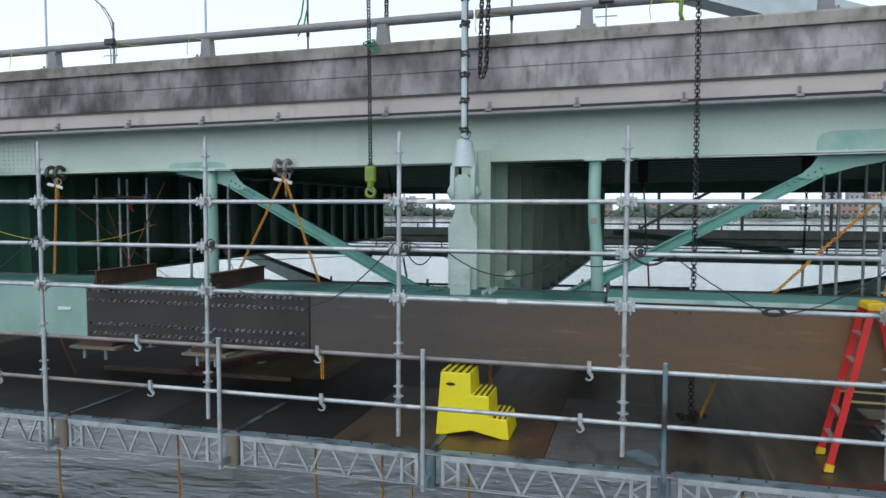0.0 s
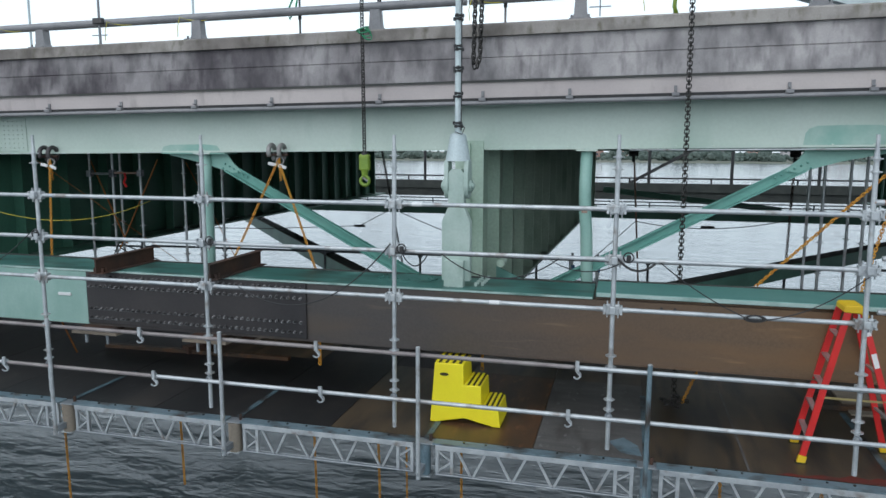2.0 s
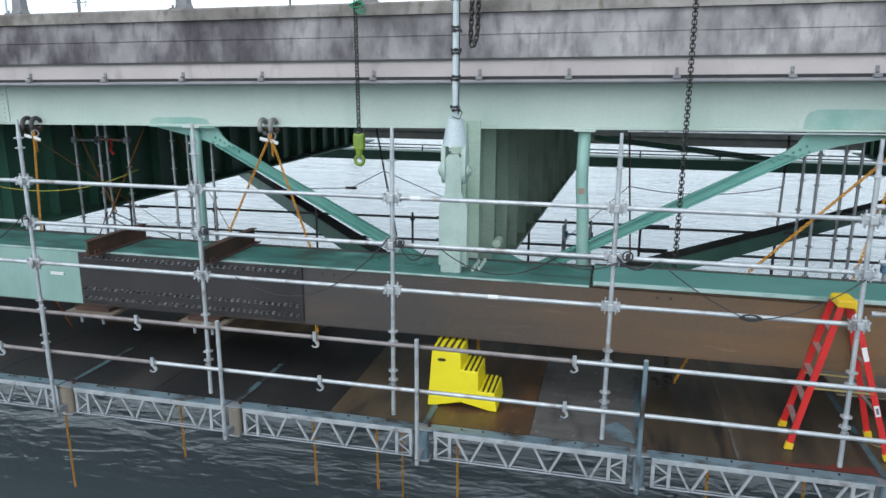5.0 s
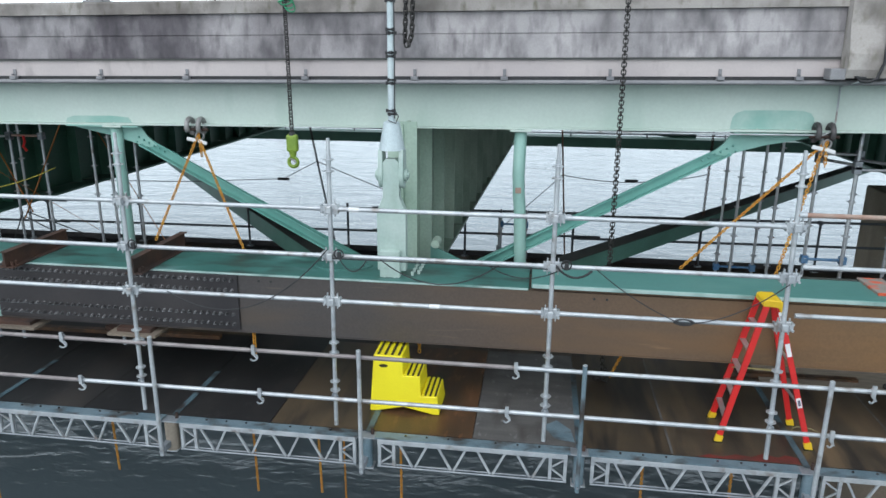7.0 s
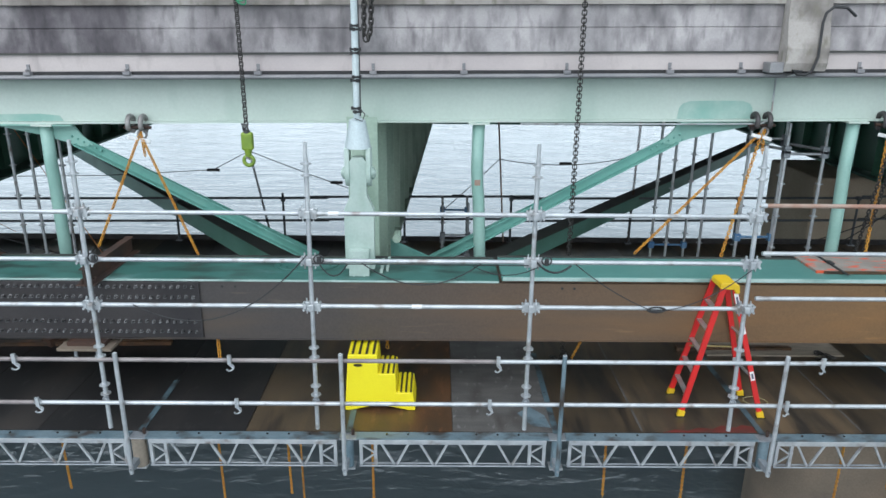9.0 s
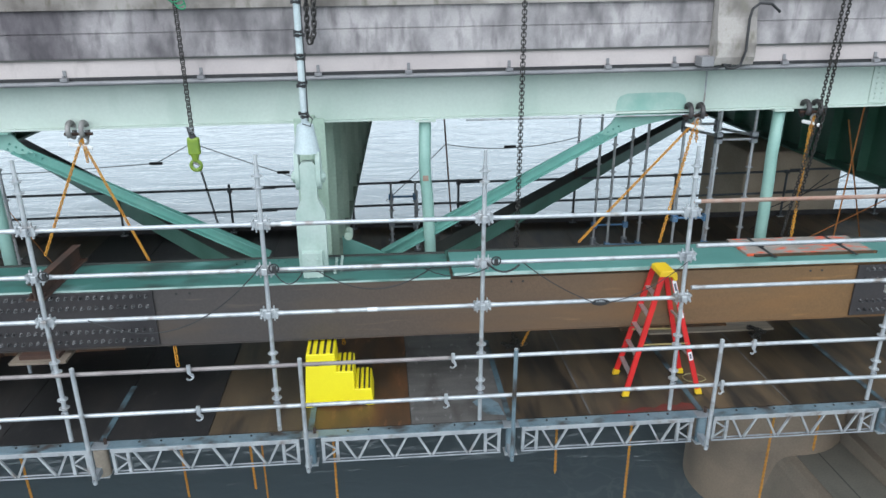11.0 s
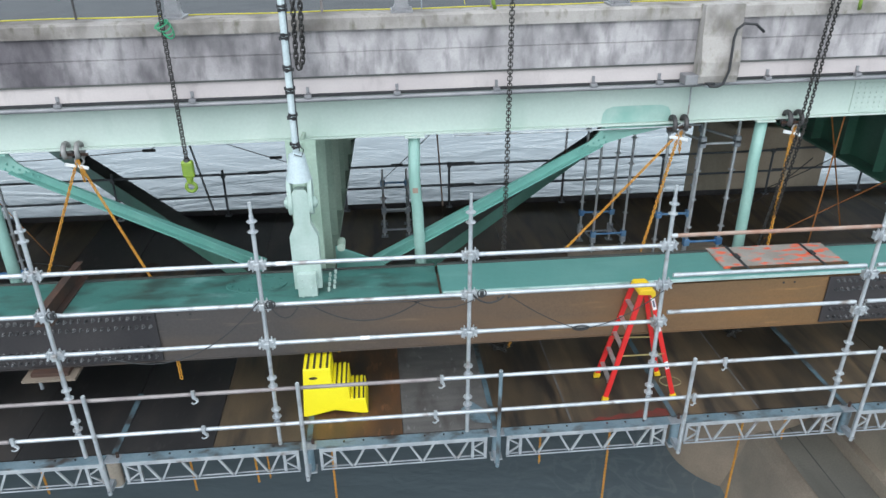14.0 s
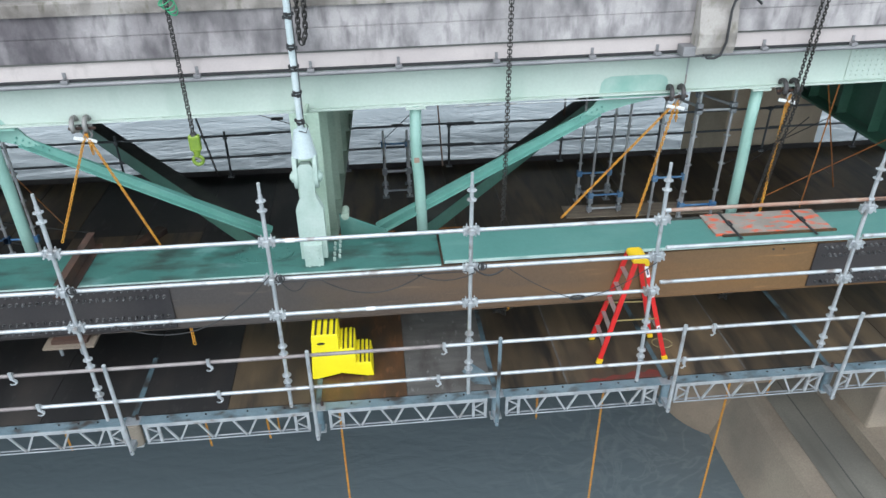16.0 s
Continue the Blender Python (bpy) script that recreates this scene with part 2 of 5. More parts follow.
M["sprayed"] = mat("board_with_orange_spray", (0.30, 0.27, 0.235), (0.24, 0.21, 0.18), 3.0, 0.8, bump=0.1, stain=(0.62, 0.10, 0.04),
                   stain_stretch=(4.5, 11, 1), stain_lo=0.51, stain_hi=0.64)
M["yellow"] = mat("yellow_moulded_plastic", (0.86, 0.74, 0.006), (0.82, 0.68, 0.006), 2.0, 0.4, bump=0.03, grain=0.03)
M["grip"] = mat("black_rubber_grip", (0.05, 0.042, 0.012), (0.03, 0.026, 0.01), 8.0, 0.85)
M["red"] = mat("red_fibreglass", (0.62, 0.022, 0.018), (0.52, 0.02, 0.018), 3.0, 0.38, bump=0.03, grain=0.04)
M["cap_yellow"] = mat("yellow_ladder_plastic", (0.75, 0.50, 0.01), (0.68, 0.44, 0.01), 4.0, 0.5, bump=0.03, grain=0.05)
M["spreader"] = mat("dull_brass_bar", (0.36, 0.29, 0.12), (0.28, 0.22, 0.09), 6.0, 0.5, 0.2)
M["dull_cord"] = mat("dull_tan_cord", (0.34, 0.29, 0.14), (0.26, 0.22, 0.11), 9.0, 0.8)
M["alu"] = mat("aluminium", (0.55, 0.54, 0.52), (0.46, 0.45, 0.44), 5.0, 0.4, 0.7, bump=0.03)
M["white"] = mat("white_label", (0.75, 0.75, 0.74), (0.68, 0.68, 0.68), 5.0, 0.5, bump=0.0, grain=0.03)
M["print"] = mat("grey_label_print", (0.12, 0.12, 0.16), (0.16, 0.14, 0.2), 9.0, 0.6, bump=0.0)
M["orange_chain"] = mat("orange_painted_chain", (0.58, 0.29, 0.025), (0.45, 0.19, 0.02), 12.0, 0.5, 0.0, bump=0.05)
M["orange_dull"] = mat("dull_orange_strap", (0.42, 0.17, 0.04), (0.32, 0.12, 0.03), 6.0, 0.8)
M["dark_chain"] = mat("oily_dark_chain", (0.038, 0.036, 0.034), (0.065, 0.06, 0.055), 14.0, 0.4, 0.6)
M["lime"] = mat("lime_green_paint", (0.24, 0.34, 0.035), (0.16, 0.25, 0.03), 7.0, 0.45)
M["clamp_grey"] = mat("grey_cast_clamp", (0.33, 0.32, 0.31), (0.24, 0.23, 0.22), 8.0, 0.5, 0.3)
M["clamp_black"] = mat("blackened_cast_clamp", (0.06, 0.058, 0.058), (0.1, 0.09, 0.09), 8.0, 0.5, 0.3)
M["blue"] = mat("blue_ledger_paint", (0.05, 0.16, 0.36), (0.16, 0.28, 0.42), 5.0, 0.5, 0.2)
M["black"] = mat("black_cable_rubber", (0.02, 0.02, 0.022), (0.03, 0.03, 0.03), 9.0, 0.6)
M["rail_grey"] = mat("dull_grey_rail_metal", (0.22, 0.22, 0.23), (0.28, 0.275, 0.28), 3.0, 0.55, 0.3)
M["cord"] = mat("yellow_cord", (0.62, 0.55, 0.06), (0.5, 0.46, 0.06), 9.0, 0.7)
M["green_rope"] = mat("green_rope", (0.06, 0.32, 0.16), (0.05, 0.24, 0.12), 9.0, 0.8)
M["cable"] = mat("pale_blue_grey_cable_sheath", (0.47, 0.545, 0.56), (0.55, 0.62, 0.63), 2.0, 0.4, 0.1, bump=0.03)
M["marking"] = mat("white_road_paint", (0.7, 0.7, 0.68), (0.6, 0.6, 0.58), 4.0, 0.7)
# leaf green dulled towards grey: distance haze is mixed into the colour
M["leaf"] = mat("hazy_far_foliage", (0.075, 0.105, 0.09), (0.115, 0.145, 0.125), 0.08, 0.9, bump=0.0)
M["brick"] = mat("far_brick_facade", (0.42, 0.27, 0.23), (0.5, 0.34, 0.29), 0.1, 0.9, bump=0.0, rnd=0.25)
M["pale_wall"] = mat("far_pale_facade", (0.55, 0.53, 0.52), (0.45, 0.44, 0.44), 0.1, 0.9, bump=0.0, rnd=0.2)
M["glass_dark"] = mat("far_window_glass", (0.06, 0.07, 0.09), (0.10, 0.11, 0.13), 0.2, 0.2, bump=0.0)
M["bank"] = mat("far_bank_grass", (0.12, 0.135, 0.10), (0.16, 0.165, 0.13), 0.05, 0.95, bump=0.0)

# the chord's face turns from grey-brown to rust orange along its length
nt = M["steel"].node_tree
pr = nt.nodes["Principled BSDF"]
old = pr.inputs["Base Color"].links[0].from_socket
geo_n = nt.nodes.new("ShaderNodeNewGeometry")
sep = nt.nodes.new("ShaderNodeSeparateXYZ")
rng = nt.nodes.new("ShaderNodeMapRange")
rng.inputs["From Min"].default_value, rng.inputs["From Max"].default_value = -2.2, 5.0
tint = nt.nodes.new("ShaderNodeMixRGB")
tint.blend_type = "MULTIPLY"
tint.inputs["Color2"].default_value = (2.65, 1.74, 0.80, 1)
nt.links.new(geo_n.outputs["Position"], sep.inputs["Vector"])
nt.links.new(sep.outputs["X"], rng.inputs["Value"])
nt.links.new(rng.outputs["Result"], tint.inputs["Fac"])
nt.links.new(old, tint.inputs["Color1"])
nt.links.new(tint.outputs["Color"], pr.inputs["Base Color"])


def water_material():
    m = bpy.data.materials.new("river_water")
    m.use_nodes = True
    n, ln = m.node_tree.nodes, m.node_tree.links.new
    p = n["Principled BSDF"]
    p.inputs["Base Color"].default_value = (0.128, 0.158, 0.172, 1)
    p.inputs["Roughness"].default_value = 0.10
    p.inputs["IOR"].default_value = 1.42
    p.inputs["Specular IOR Level"].default_value = 0.82
    geo = n.new("ShaderNodeNewGeometry")
    calm = n.new("ShaderNodeMapRange")                    # ripples are gentler in the lee under the bridge
    calm.inputs["From Min"].default_value, calm.inputs["From Max"].default_value = 9.0, 17.0
    calm.inputs["To Min"].default_value, calm.inputs["To Max"].default_value = 0.20, 0.40
    apart = n.new("ShaderNodeSeparateXYZ")
    ln(geo.outputs["Position"], apart.inputs["Vector"])
    ln(apart.outputs["Y"], calm.inputs["Value"])
    last = None
    for st, sc, strength, dist in (((0.35, 0.8, 1), 0.7, 1.0, 0.30), ((0.6, 1.3, 1), 2.6, 0.7, 0.10), ((1, 1.6, 1), 8.0, 0.25, 0.025)):
        mp = n.new("ShaderNodeMapping")
        mp.inputs["Scale"].default_value, mp.inputs["Rotation"].default_value = st, (0, 0, 0.35)
        ln(geo.outputs["Position"], mp.inputs["Vector"])
        t = n.new("ShaderNodeTexNoise")
        t.inputs["Scale"].default_value, t.inputs["Detail"].default_value = sc, 4.0
        t.inputs["Distortion"].default_value = 0.8
        ln(mp.outputs["Vector"], t.inputs["Vector"])
        b = n.new("ShaderNodeBump")
        b.inputs["Distance"].default_value = dist
        amount = n.new("ShaderNodeMath")
        amount.operation = "MULTIPLY"
        amount.inputs[1].default_value = strength
        ln(calm.outputs["Result"], amount.inputs[0])
        ln(amount.outputs["Value"], b.inputs["Strength"])
        ln(t.outputs["Fac"], b.inputs["Height"])
        if last:
            ln(last, b.inputs["Normal"])
        last = b.outputs["Normal"]
    ln(last, p.inputs["Normal"])
    swirl = n.new("ShaderNodeTexNoise")                   # thin foam lines curl where the current meets the pier
    swirl.inputs["Scale"].default_value, swirl.inputs["Detail"].default_value, swirl.inputs["Distortion"].default_value = 1.1, 8.0, 1.6
    ln(geo.outputs["Position"], swirl.inputs["Vector"])
    line = n.new("ShaderNodeValToRGB")
    line.color_ramp.elements[0].position, line.color_ramp.elements[0].color = 0.45, (0, 0, 0, 1)
    line.color_ramp.elements[1].position, line.color_ramp.elements[1].color = 0.56, (0, 0, 0, 1)
    line.color_ramp.elements.new(0.505).color = (1, 1, 1, 1)
    ln(swirl.outputs["Fac"], line.inputs["Fac"])
    reach = n.new("ShaderNodeVectorMath")
    reach.operation = "DISTANCE"
    reach.inputs[1].default_value = (4.4, 11.0, -5.0)
    ln(geo.outputs["Position"], reach.inputs[0])
    near_pier = n.new("ShaderNodeMapRange")
    near_pier.inputs["From Min"].default_value, near_pier.inputs["From Max"].default_value = 1.2, 4.2
    near_pier.inputs["To Min"].default_value, near_pier.inputs["To Max"].default_value = 0.11, 0.0
    ln(reach.outputs["Value"], near_pier.inputs["Value"])
    foam = n.new("ShaderNodeMath")
    foam.operation = "MULTIPLY"
    ln(line.outputs["Color"], foam.inputs[0])
    ln(near_pier.outputs["Result"], foam.inputs[1])
    tone = n.new("ShaderNodeMixRGB")
    tone.inputs["Color1"].default_value, tone.inputs["Color2"].default_value = p.inputs["Base Color"].default_value, (0.42, 0.43, 0.42, 1)
    ln(foam.outputs["Value"], tone.inputs["Fac"])
    ln(tone.outputs["Color"], p.inputs["Base Color"])
    return m


M["water"] = water_material()


def weather_along_x(m, x0, x1, tone):
    """Broad grime patches that grow towards x1."""
    nt = m.node_tree
    p = nt.nodes["Principled BSDF"]
    was = p.inputs["Base Color"].links[0].from_socket
    g = nt.nodes.new("ShaderNodeNewGeometry")
    xyz = nt.nodes.new("ShaderNodeSeparateXYZ")
    grow = nt.nodes.new("ShaderNodeMapRange")
    grow.inputs["From Min"].default_value, grow.inputs["From Max"].default_value = x0, x1
    blot = nt.nodes.new("ShaderNodeTexNoise")
    blot.inputs["Scale"].default_value, blot.inputs["Detail"].default_value = 1.1, 6.0
    cut = nt.nodes.new("ShaderNodeMapRange")
    cut.inputs["From Min"].default_value, cut.inputs["From Max"].default_value = 0.30, 0.56
    both = nt.nodes.new("ShaderNodeMath")
    both.operation = "MULTIPLY"
    mix = nt.nodes.new("ShaderNodeMixRGB")
    mix.blend_type = "MULTIPLY"
    mix.inputs["Color2"].default_value = (*tone, 1)
    ln = nt.links.new
    ln(g.outputs["Position"], xyz.inputs["Vector"])
    ln(g.outputs["Position"], blot.inputs["Vector"])
    ln(xyz.outputs["X"], grow.inputs["Value"])
    ln(blot.outputs["Fac"], cut.inputs["Value"])
    ln(grow.outputs["Result"], both.inputs[0])
    ln(cut.outputs["Result"], both.inputs[1])
    ln(both.outputs["Value"], mix.inputs["Fac"])
    ln(was, mix.inputs["Color1"])
    ln(mix.outputs["Color"], p.inputs["Base Color"])


weather_along_x(M["concrete"], -0.5, -5.5, (0.36, 0.345, 0.37))
weather_along_x(M["coping"], 2.0, -7.0, (0.5, 0.48, 0.47))


# ---- mesh helpers ----
def box(bm, x0, x1, y0, y1, z0, z1, bev=0.0):
    m = Matrix.Translation(((x0 + x1) / 2, (y0 + y1) / 2, (z0 + z1) / 2)) @ Matrix.Diagonal((x1 - x0, y1 - y0, z1 - z0, 1))
    r = bmesh.ops.create_cube(bm, size=1, matrix=m)
    if bev:
        e = {e for v in r["verts"] for e in v.link_edges}
        bmesh.ops.bevel(bm, geom=list(e), offset=bev, segments=2, affect="EDGES", profile=0.5)
    return bm


def beam(bm, p, q, w, h, up=(0, 0, 1)):
    """A bar of width w and height h from p to q."""
    p, q = Vector(p), Vector(q)
    d = (q - p).normalized()
    s = d.cross(Vector(up)).normalized()
    u = s.cross(d)
    m = Matrix.Translation((p + q) / 2) @ Matrix((s, d, u)).transposed().to_4x4() @ Matrix.Diagonal((w, (q - p).length, h, 1))
    bmesh.ops.create_cube(bm, size=1, matrix=m)
    return bm


def tube(bm, p, q, r, r2=None, seg=10):
    p, q = Vector(p), Vector(q)
    m = Matrix.Translation((p + q) / 2) @ (q - p).to_track_quat("Z", "Y").to_matrix().to_4x4()
    r2, half = r if r2 is None else r2, (q - p).length / 2
    bmesh.ops.create_cone(bm, cap_ends=False, segments=seg, radius1=r, radius2=r2, depth=half * 2, matrix=m)
    bmesh.ops.create_circle(bm, cap_ends=True, segments=seg, radius=r, matrix=m @ Matrix.Translation((0, 0, -half)) @ Matrix.Rotation(math.pi, 4, "X"))
    bmesh.ops.create_circle(bm, cap_ends=True, segments=seg, radius=r2, matrix=m @ Matrix.Translation((0, 0, half)))
    return bm


def prism(bm, pts, axis, a, b):
    """An outline of (u, v) pairs pushed along an axis from a to b: axis y takes (x, z), axis x takes (y, z), axis z takes (x, y)."""
    def at(u, v, w):
        return {"y": (u, w, v), "x": (w, u, v), "z": (u, v, w)}[axis]
    f0 = [bm.verts.new(at(u, v, a)) for u, v in pts]
    f1 = [bm.verts.new(at(u, v, b)) for u, v in pts]
    fs = [bm.faces.new(f0), bm.faces.new(f1[::-1])]
    for i in range(len(pts)):
        j = (i + 1) % len(pts)
        fs.append(bm.faces.new((f0[j], f0[i], f1[i], f1[j])))
    bmesh.ops.recalc_face_normals(bm, faces=fs)
    return bm


def torus(bm, m, R, r, seg=20, ring=8, arc=1.0, start=0.0):
    """A ring (or part of one) in the local xy plane of m."""
    rows = []
    n = seg if arc >= 1 else seg + 1
    for i in range(n):
        a = 2 * math.pi * (start + arc * i / seg)
        rows.append([bm.verts.new(m @ Vector(((R + r * math.cos(b)) * math.cos(a), (R + r * math.cos(b)) * math.sin(a), r * math.sin(b))))
                     for b in (2 * math.pi * k / ring for k in range(ring))])
    for i in range(n if arc >= 1 else n - 1):
        A, B = rows[i], rows[(i + 1) % n]
        for k in range(ring):
            bm.faces.new((A[k], B[k], B[(k + 1) % ring], A[(k + 1) % ring]))
    if arc < 1:
        bm.faces.new(rows[0]), bm.faces.new(rows[-1][::-1])
    return bm


def snake(bm, pts, r, seg=6):
    """A cord through the points."""
    pts = [Vector(p) for p in pts]
    rows = []
    for i, p in enumerate(pts):
        d = (pts[min(i + 1, len(pts) - 1)] - pts[max(i - 1, 0)]).normalized()
        s = d.cross(Vector((0.13, 0.99, 0.05))).normalized()
        if s.length < 0.1:
            s = d.cross(Vector((1, 0, 0))).normalized()
        u = s.cross(d)
        rows.append([bm.verts.new(p + r * (math.cos(a) * s + math.sin(a) * u)) for a in (2 * math.pi * k / seg for k in range(seg))])
    for A, B in zip(rows, rows[1:]):
        for k in range(seg):
            bm.faces.new((A[k], B[k], B[(k + 1) % seg], A[(k + 1) % seg]))
    bm.faces.new(rows[0]), bm.faces.new(rows[-1][::-1])
    return bm


def sag(p, q, drop, n=14, wob=0.0):
    p, q = Vector(p), Vector(q)
    return [p.lerp(q, i / n) + Vector((wob * math.sin(i * 1.7), 0, -drop * 4 * (i / n) * (1 - i / n))) for i in range(n + 1)]


def mesh_of(name, bm, material, smooth=False):
    me = bpy.data.meshes.new(name)
    bm.normal_update()
    bm.to_mesh(me)
    bm.free()
    me.materials.append(material)
    if smooth:
        for f in me.polygons:
            f.use_smooth = len(f.vertices) == 4
    return me


def part(name, bm, material, parent=None, label="", smooth=False, at=None):
    ob = new(name, mesh_of(name, bm, material, smooth))
    if parent:
        ob.parent = parent
    if at:
        ob.matrix_basis = at
    if label:
        ob["label"] = label
    return ob


def share(name, me, parent, m):
    ob = new(name, me)
    ob.parent = parent
    ob.matrix_basis = m
    return ob


def thing(name, label, category, at=None, group="", kind=""):
    ob = new(name)
    ob.empty_display_size = 0.1
    if at:
        ob.matrix_basis = at
    return tagged(ob, label, category, group, kind)


def single(name, bm, material, label, category, group="", kind="", smooth=False):
    return tagged(part(name, bm, material, smooth=smooth), label, category, group, kind)


B = bmesh.new
LINK = []
for k in range(12):
    a = 2 * math.pi * k / 12
    LINK.append((math.cos(a) * 0.42, math.sin(a) * 0.42 + (0.33 if math.sin(a) > 0 else -0.33)))


def chain_mesh(name, pts, pitch, material, wide=1.0):
    """Chain links strung along a line of points."""
    pts = [Vector(p) for p in pts]
    place, left = [], 0.0
    for p, q in zip(pts, pts[1:]):
        L = (q - p).length
        d = (q - p) / L
        s = left
        while s < L:
            place.append((p + d * s, d))
            s += pitch
        left = s - L
    verts, faces = [], []
    wire = 0.175 * pitch
    for i, (c, d) in enumerate(place):
        s = d.cross(Vector((0.3, 0.9, 0.1) if abs(d.z) > 0.9 else (0, 0, 1))).normalized()
        u = s.cross(d)
        if i % 2:
            s, u = u, -s
        base = len(verts)
        for k, (a, b) in enumerate(LINK):
            o = Vector((a, b - (0.33 if b > 0 else -0.33), 0)).normalized()
            for w in range(5):
                t = 2 * math.pi * w / 5
                off = wire * math.cos(t)
                verts.append(c + s * (wide * a * pitch + o.x * off) + d * (b * pitch + o.y * off) + u * (wire * math.sin(t)))
        for k in range(12):
            for w in range(5):
                faces.append((base + k * 5 + w, base + (k + 1) % 12 * 5 + w, base + (k + 1) % 12 * 5 + (w + 1) % 5, base + k * 5 + (w + 1) % 5))
    me = bpy.data.meshes.new(name)
    me.from_pydata(verts, [], faces)
    me.materials.append(material)
    for f in me.polygons:
        f.use_smooth = True
    return me


def chain(name, pts, pitch, material, label, category="chain", parent=None, group="", wide=1.0):
    ob = new(name, chain_mesh(name, pts, pitch, material, wide))
    if parent:
        ob.parent = parent
        return ob
    return tagged(ob, label, category, group)


# the upper works climb slightly along the bridge
SLOPE = 0.0125
TILTED = Matrix.Rotation(-SLOPE, 4, "Y")


# ---- water, shore and sky line ----
bm = B()
box(bm, -2500, 2500, -1500, 3500, -5.6, -5.0)
single("water", bm, M["water"], "grey rippled river water under the bridge", "water", kind="structure")

bm = B()
prism(bm, [(430, -5.1), (434, -4.3), (470, -4.0), (900, -2.0), (900, -5.3), (430, -5.3)], "x", -900, 900)
single("ground", bm, M["bank"], "low grassy far river bank", "river bank", kind="structure")
rng_t = random.Random(5)
for band, (n_t, y0, y1, s0, s1) in enumerate(((420, 440, 465, 1.6, 3.6), (420, 470, 540, 2.5, 5.0))):
    bm = B()
    for i in range(n_t):
        x, y = rng_t.uniform(-520, 420), rng_t.uniform(y0, y1)
        s = rng_t.uniform(s0, s1) * (0.7 + 0.5 * math.sin(x * 0.03 + band))
        z = -4.2 + (y - 434) * 0.005 + s * 0.6
        for j in range(5):
            c = Vector((x + rng_t.uniform(-s, s), y + rng_t.uniform(-s, s) * 0.5, z + rng_t.uniform(-0.5, 0.6) * s))
            bmesh.ops.create_icosphere(bm, subdivisions=1, radius=s * rng_t.uniform(0.35, 0.75), matrix=Matrix.Translation(c))
    for v in bm.verts:
        v.co += Vector((rng_t.uniform(-0.4, 0.4), 0, rng_t.uniform(-0.5, 0.5)))
    single("shore_trees", bm, M["leaf"], "band of dark green trees along the far shore", "trees", kind="stuff")


def far_building(x, y, w, h, d, material, label):
    b = thing("far_building", label, "building", pose(x, y, -3.0), group="buildings on the far shore")
    bm = B()
    box(bm, -w / 2, w / 2, 0, d, 0, h)
    part("wall", bm, material, b)
    bm = B()
    box(bm, -w / 2 - 0.3, w / 2 + 0.3, -0.3, d + 0.3, h, h + 0.6)
    box(bm, -w * 0.2, w * 0.05, 2, d * 0.6, h + 0.6, h + 2.2)
    part("roof", bm, M["pale_wall"], b)
    nx, nz = max(3, int(w / 3.2)), max(2, int(h / 3.2))
    win = mesh_of("window", box(B(), -0.8, 0.8, -0.08, 0.02, -0.8, 0.8), M["glass_dark"])
    for i in range(nx):
        for j in range(nz):
            share("window", win, b, pose((i + 0.5) * w / nx - w / 2, 0, (j + 0.55) * h / nz))


for x, y, w, h, d, k in ((-205, 560, 18, 17, 12, "brick"), (-184, 575, 17, 12, 14, "pale_wall"), (-30, 580, 14, 8, 12, "pale_wall"),
                         (5, 560, 18, 9, 12, "brick"), (48, 590, 12, 11, 12, "pale_wall"), (95, 570, 16, 8, 12, "brick"),
                         (150, 620, 11, 17, 12, "pale_wall"), (166, 620, 11, 19, 12, "pale_wall"), (182, 625, 10, 16, 12, "brick"), (-300, 570, 22, 9, 12, "brick")):
    far_building(x, y, w, h, d, M[k], "distant brick apartment block with rows of windows" if k == "brick" else "distant pale apartment block with rows of windows")

row = random.Random(12)
for i in range(26):
    brick = row.random() < 0.35
    far_building(-95 + i * 12.5 + row.uniform(-3, 3), row.uniform(500, 560), row.uniform(7, 11), row.uniform(5.0, 8.5), 10, M["brick" if brick else "pale_wall"],
                 "small distant brick house on the far shore" if brick else "small distant pale house on the far shore")

# ---- piers ----
pier = thing("bridge_pier", "tan concrete bridge pier standing in the river", "bridge pier", kind="structure")
bm = B()
prism(bm, [(5.95, -5.4), (6.30, -3.68), (6.34, -3.54), (6.41, -3.44), (6.50, -3.38), (6.62, -3.35), (7.75, -3.35), (7.75, -3.05), (8.35, -3.05), (8.5, -3.2), (9.6, -5.4)], "y", -2.0, 11.6)
part("footing", bm, M["pier"], pier)
bm = B()
tube(bm, (6.80, 12.15, -5.4), (6.80, 12.15, -0.55), 1.45, seg=40)
part("pier_nose", bm, M["pier_brown"], pier, "brown rounded concrete nose", smooth=True)
bm = B()
box(bm, 7.72, 10.2, 16.1, 18.4, -5.4, 1.27, 0.05)
part("column", bm, M["column"], pier, "tan concrete column, coloured lighter for the light on it")
bm = B()
box(bm, 7.9, 10.6, 9.0, 11.8, -3.4, -0.6, 0.05)
part("column", bm, M["pier"], pier)
part("footing_top", box(B(), 6.66, 7.74, -2.0, 11.0, -3.348, -3.338), M["pier_wet"], pier, "damp grey-green top of the footing")
part("joint", box(B(), 7.10, 7.125, -2.0, 11.0, -3.337, -3.333), M["soffit"], pier)

# ---- bottom chords ----
def chord(y0, y1, z0, z1, name, label, web):
    c = thing(name, label, "bridge girder", kind="structure")
    bm = B()
    box(bm, -34, 34, y0 + 0.02, y1 - 0.02, z0, z1 - 0.03)
    part("web", bm, web, c)
    return c


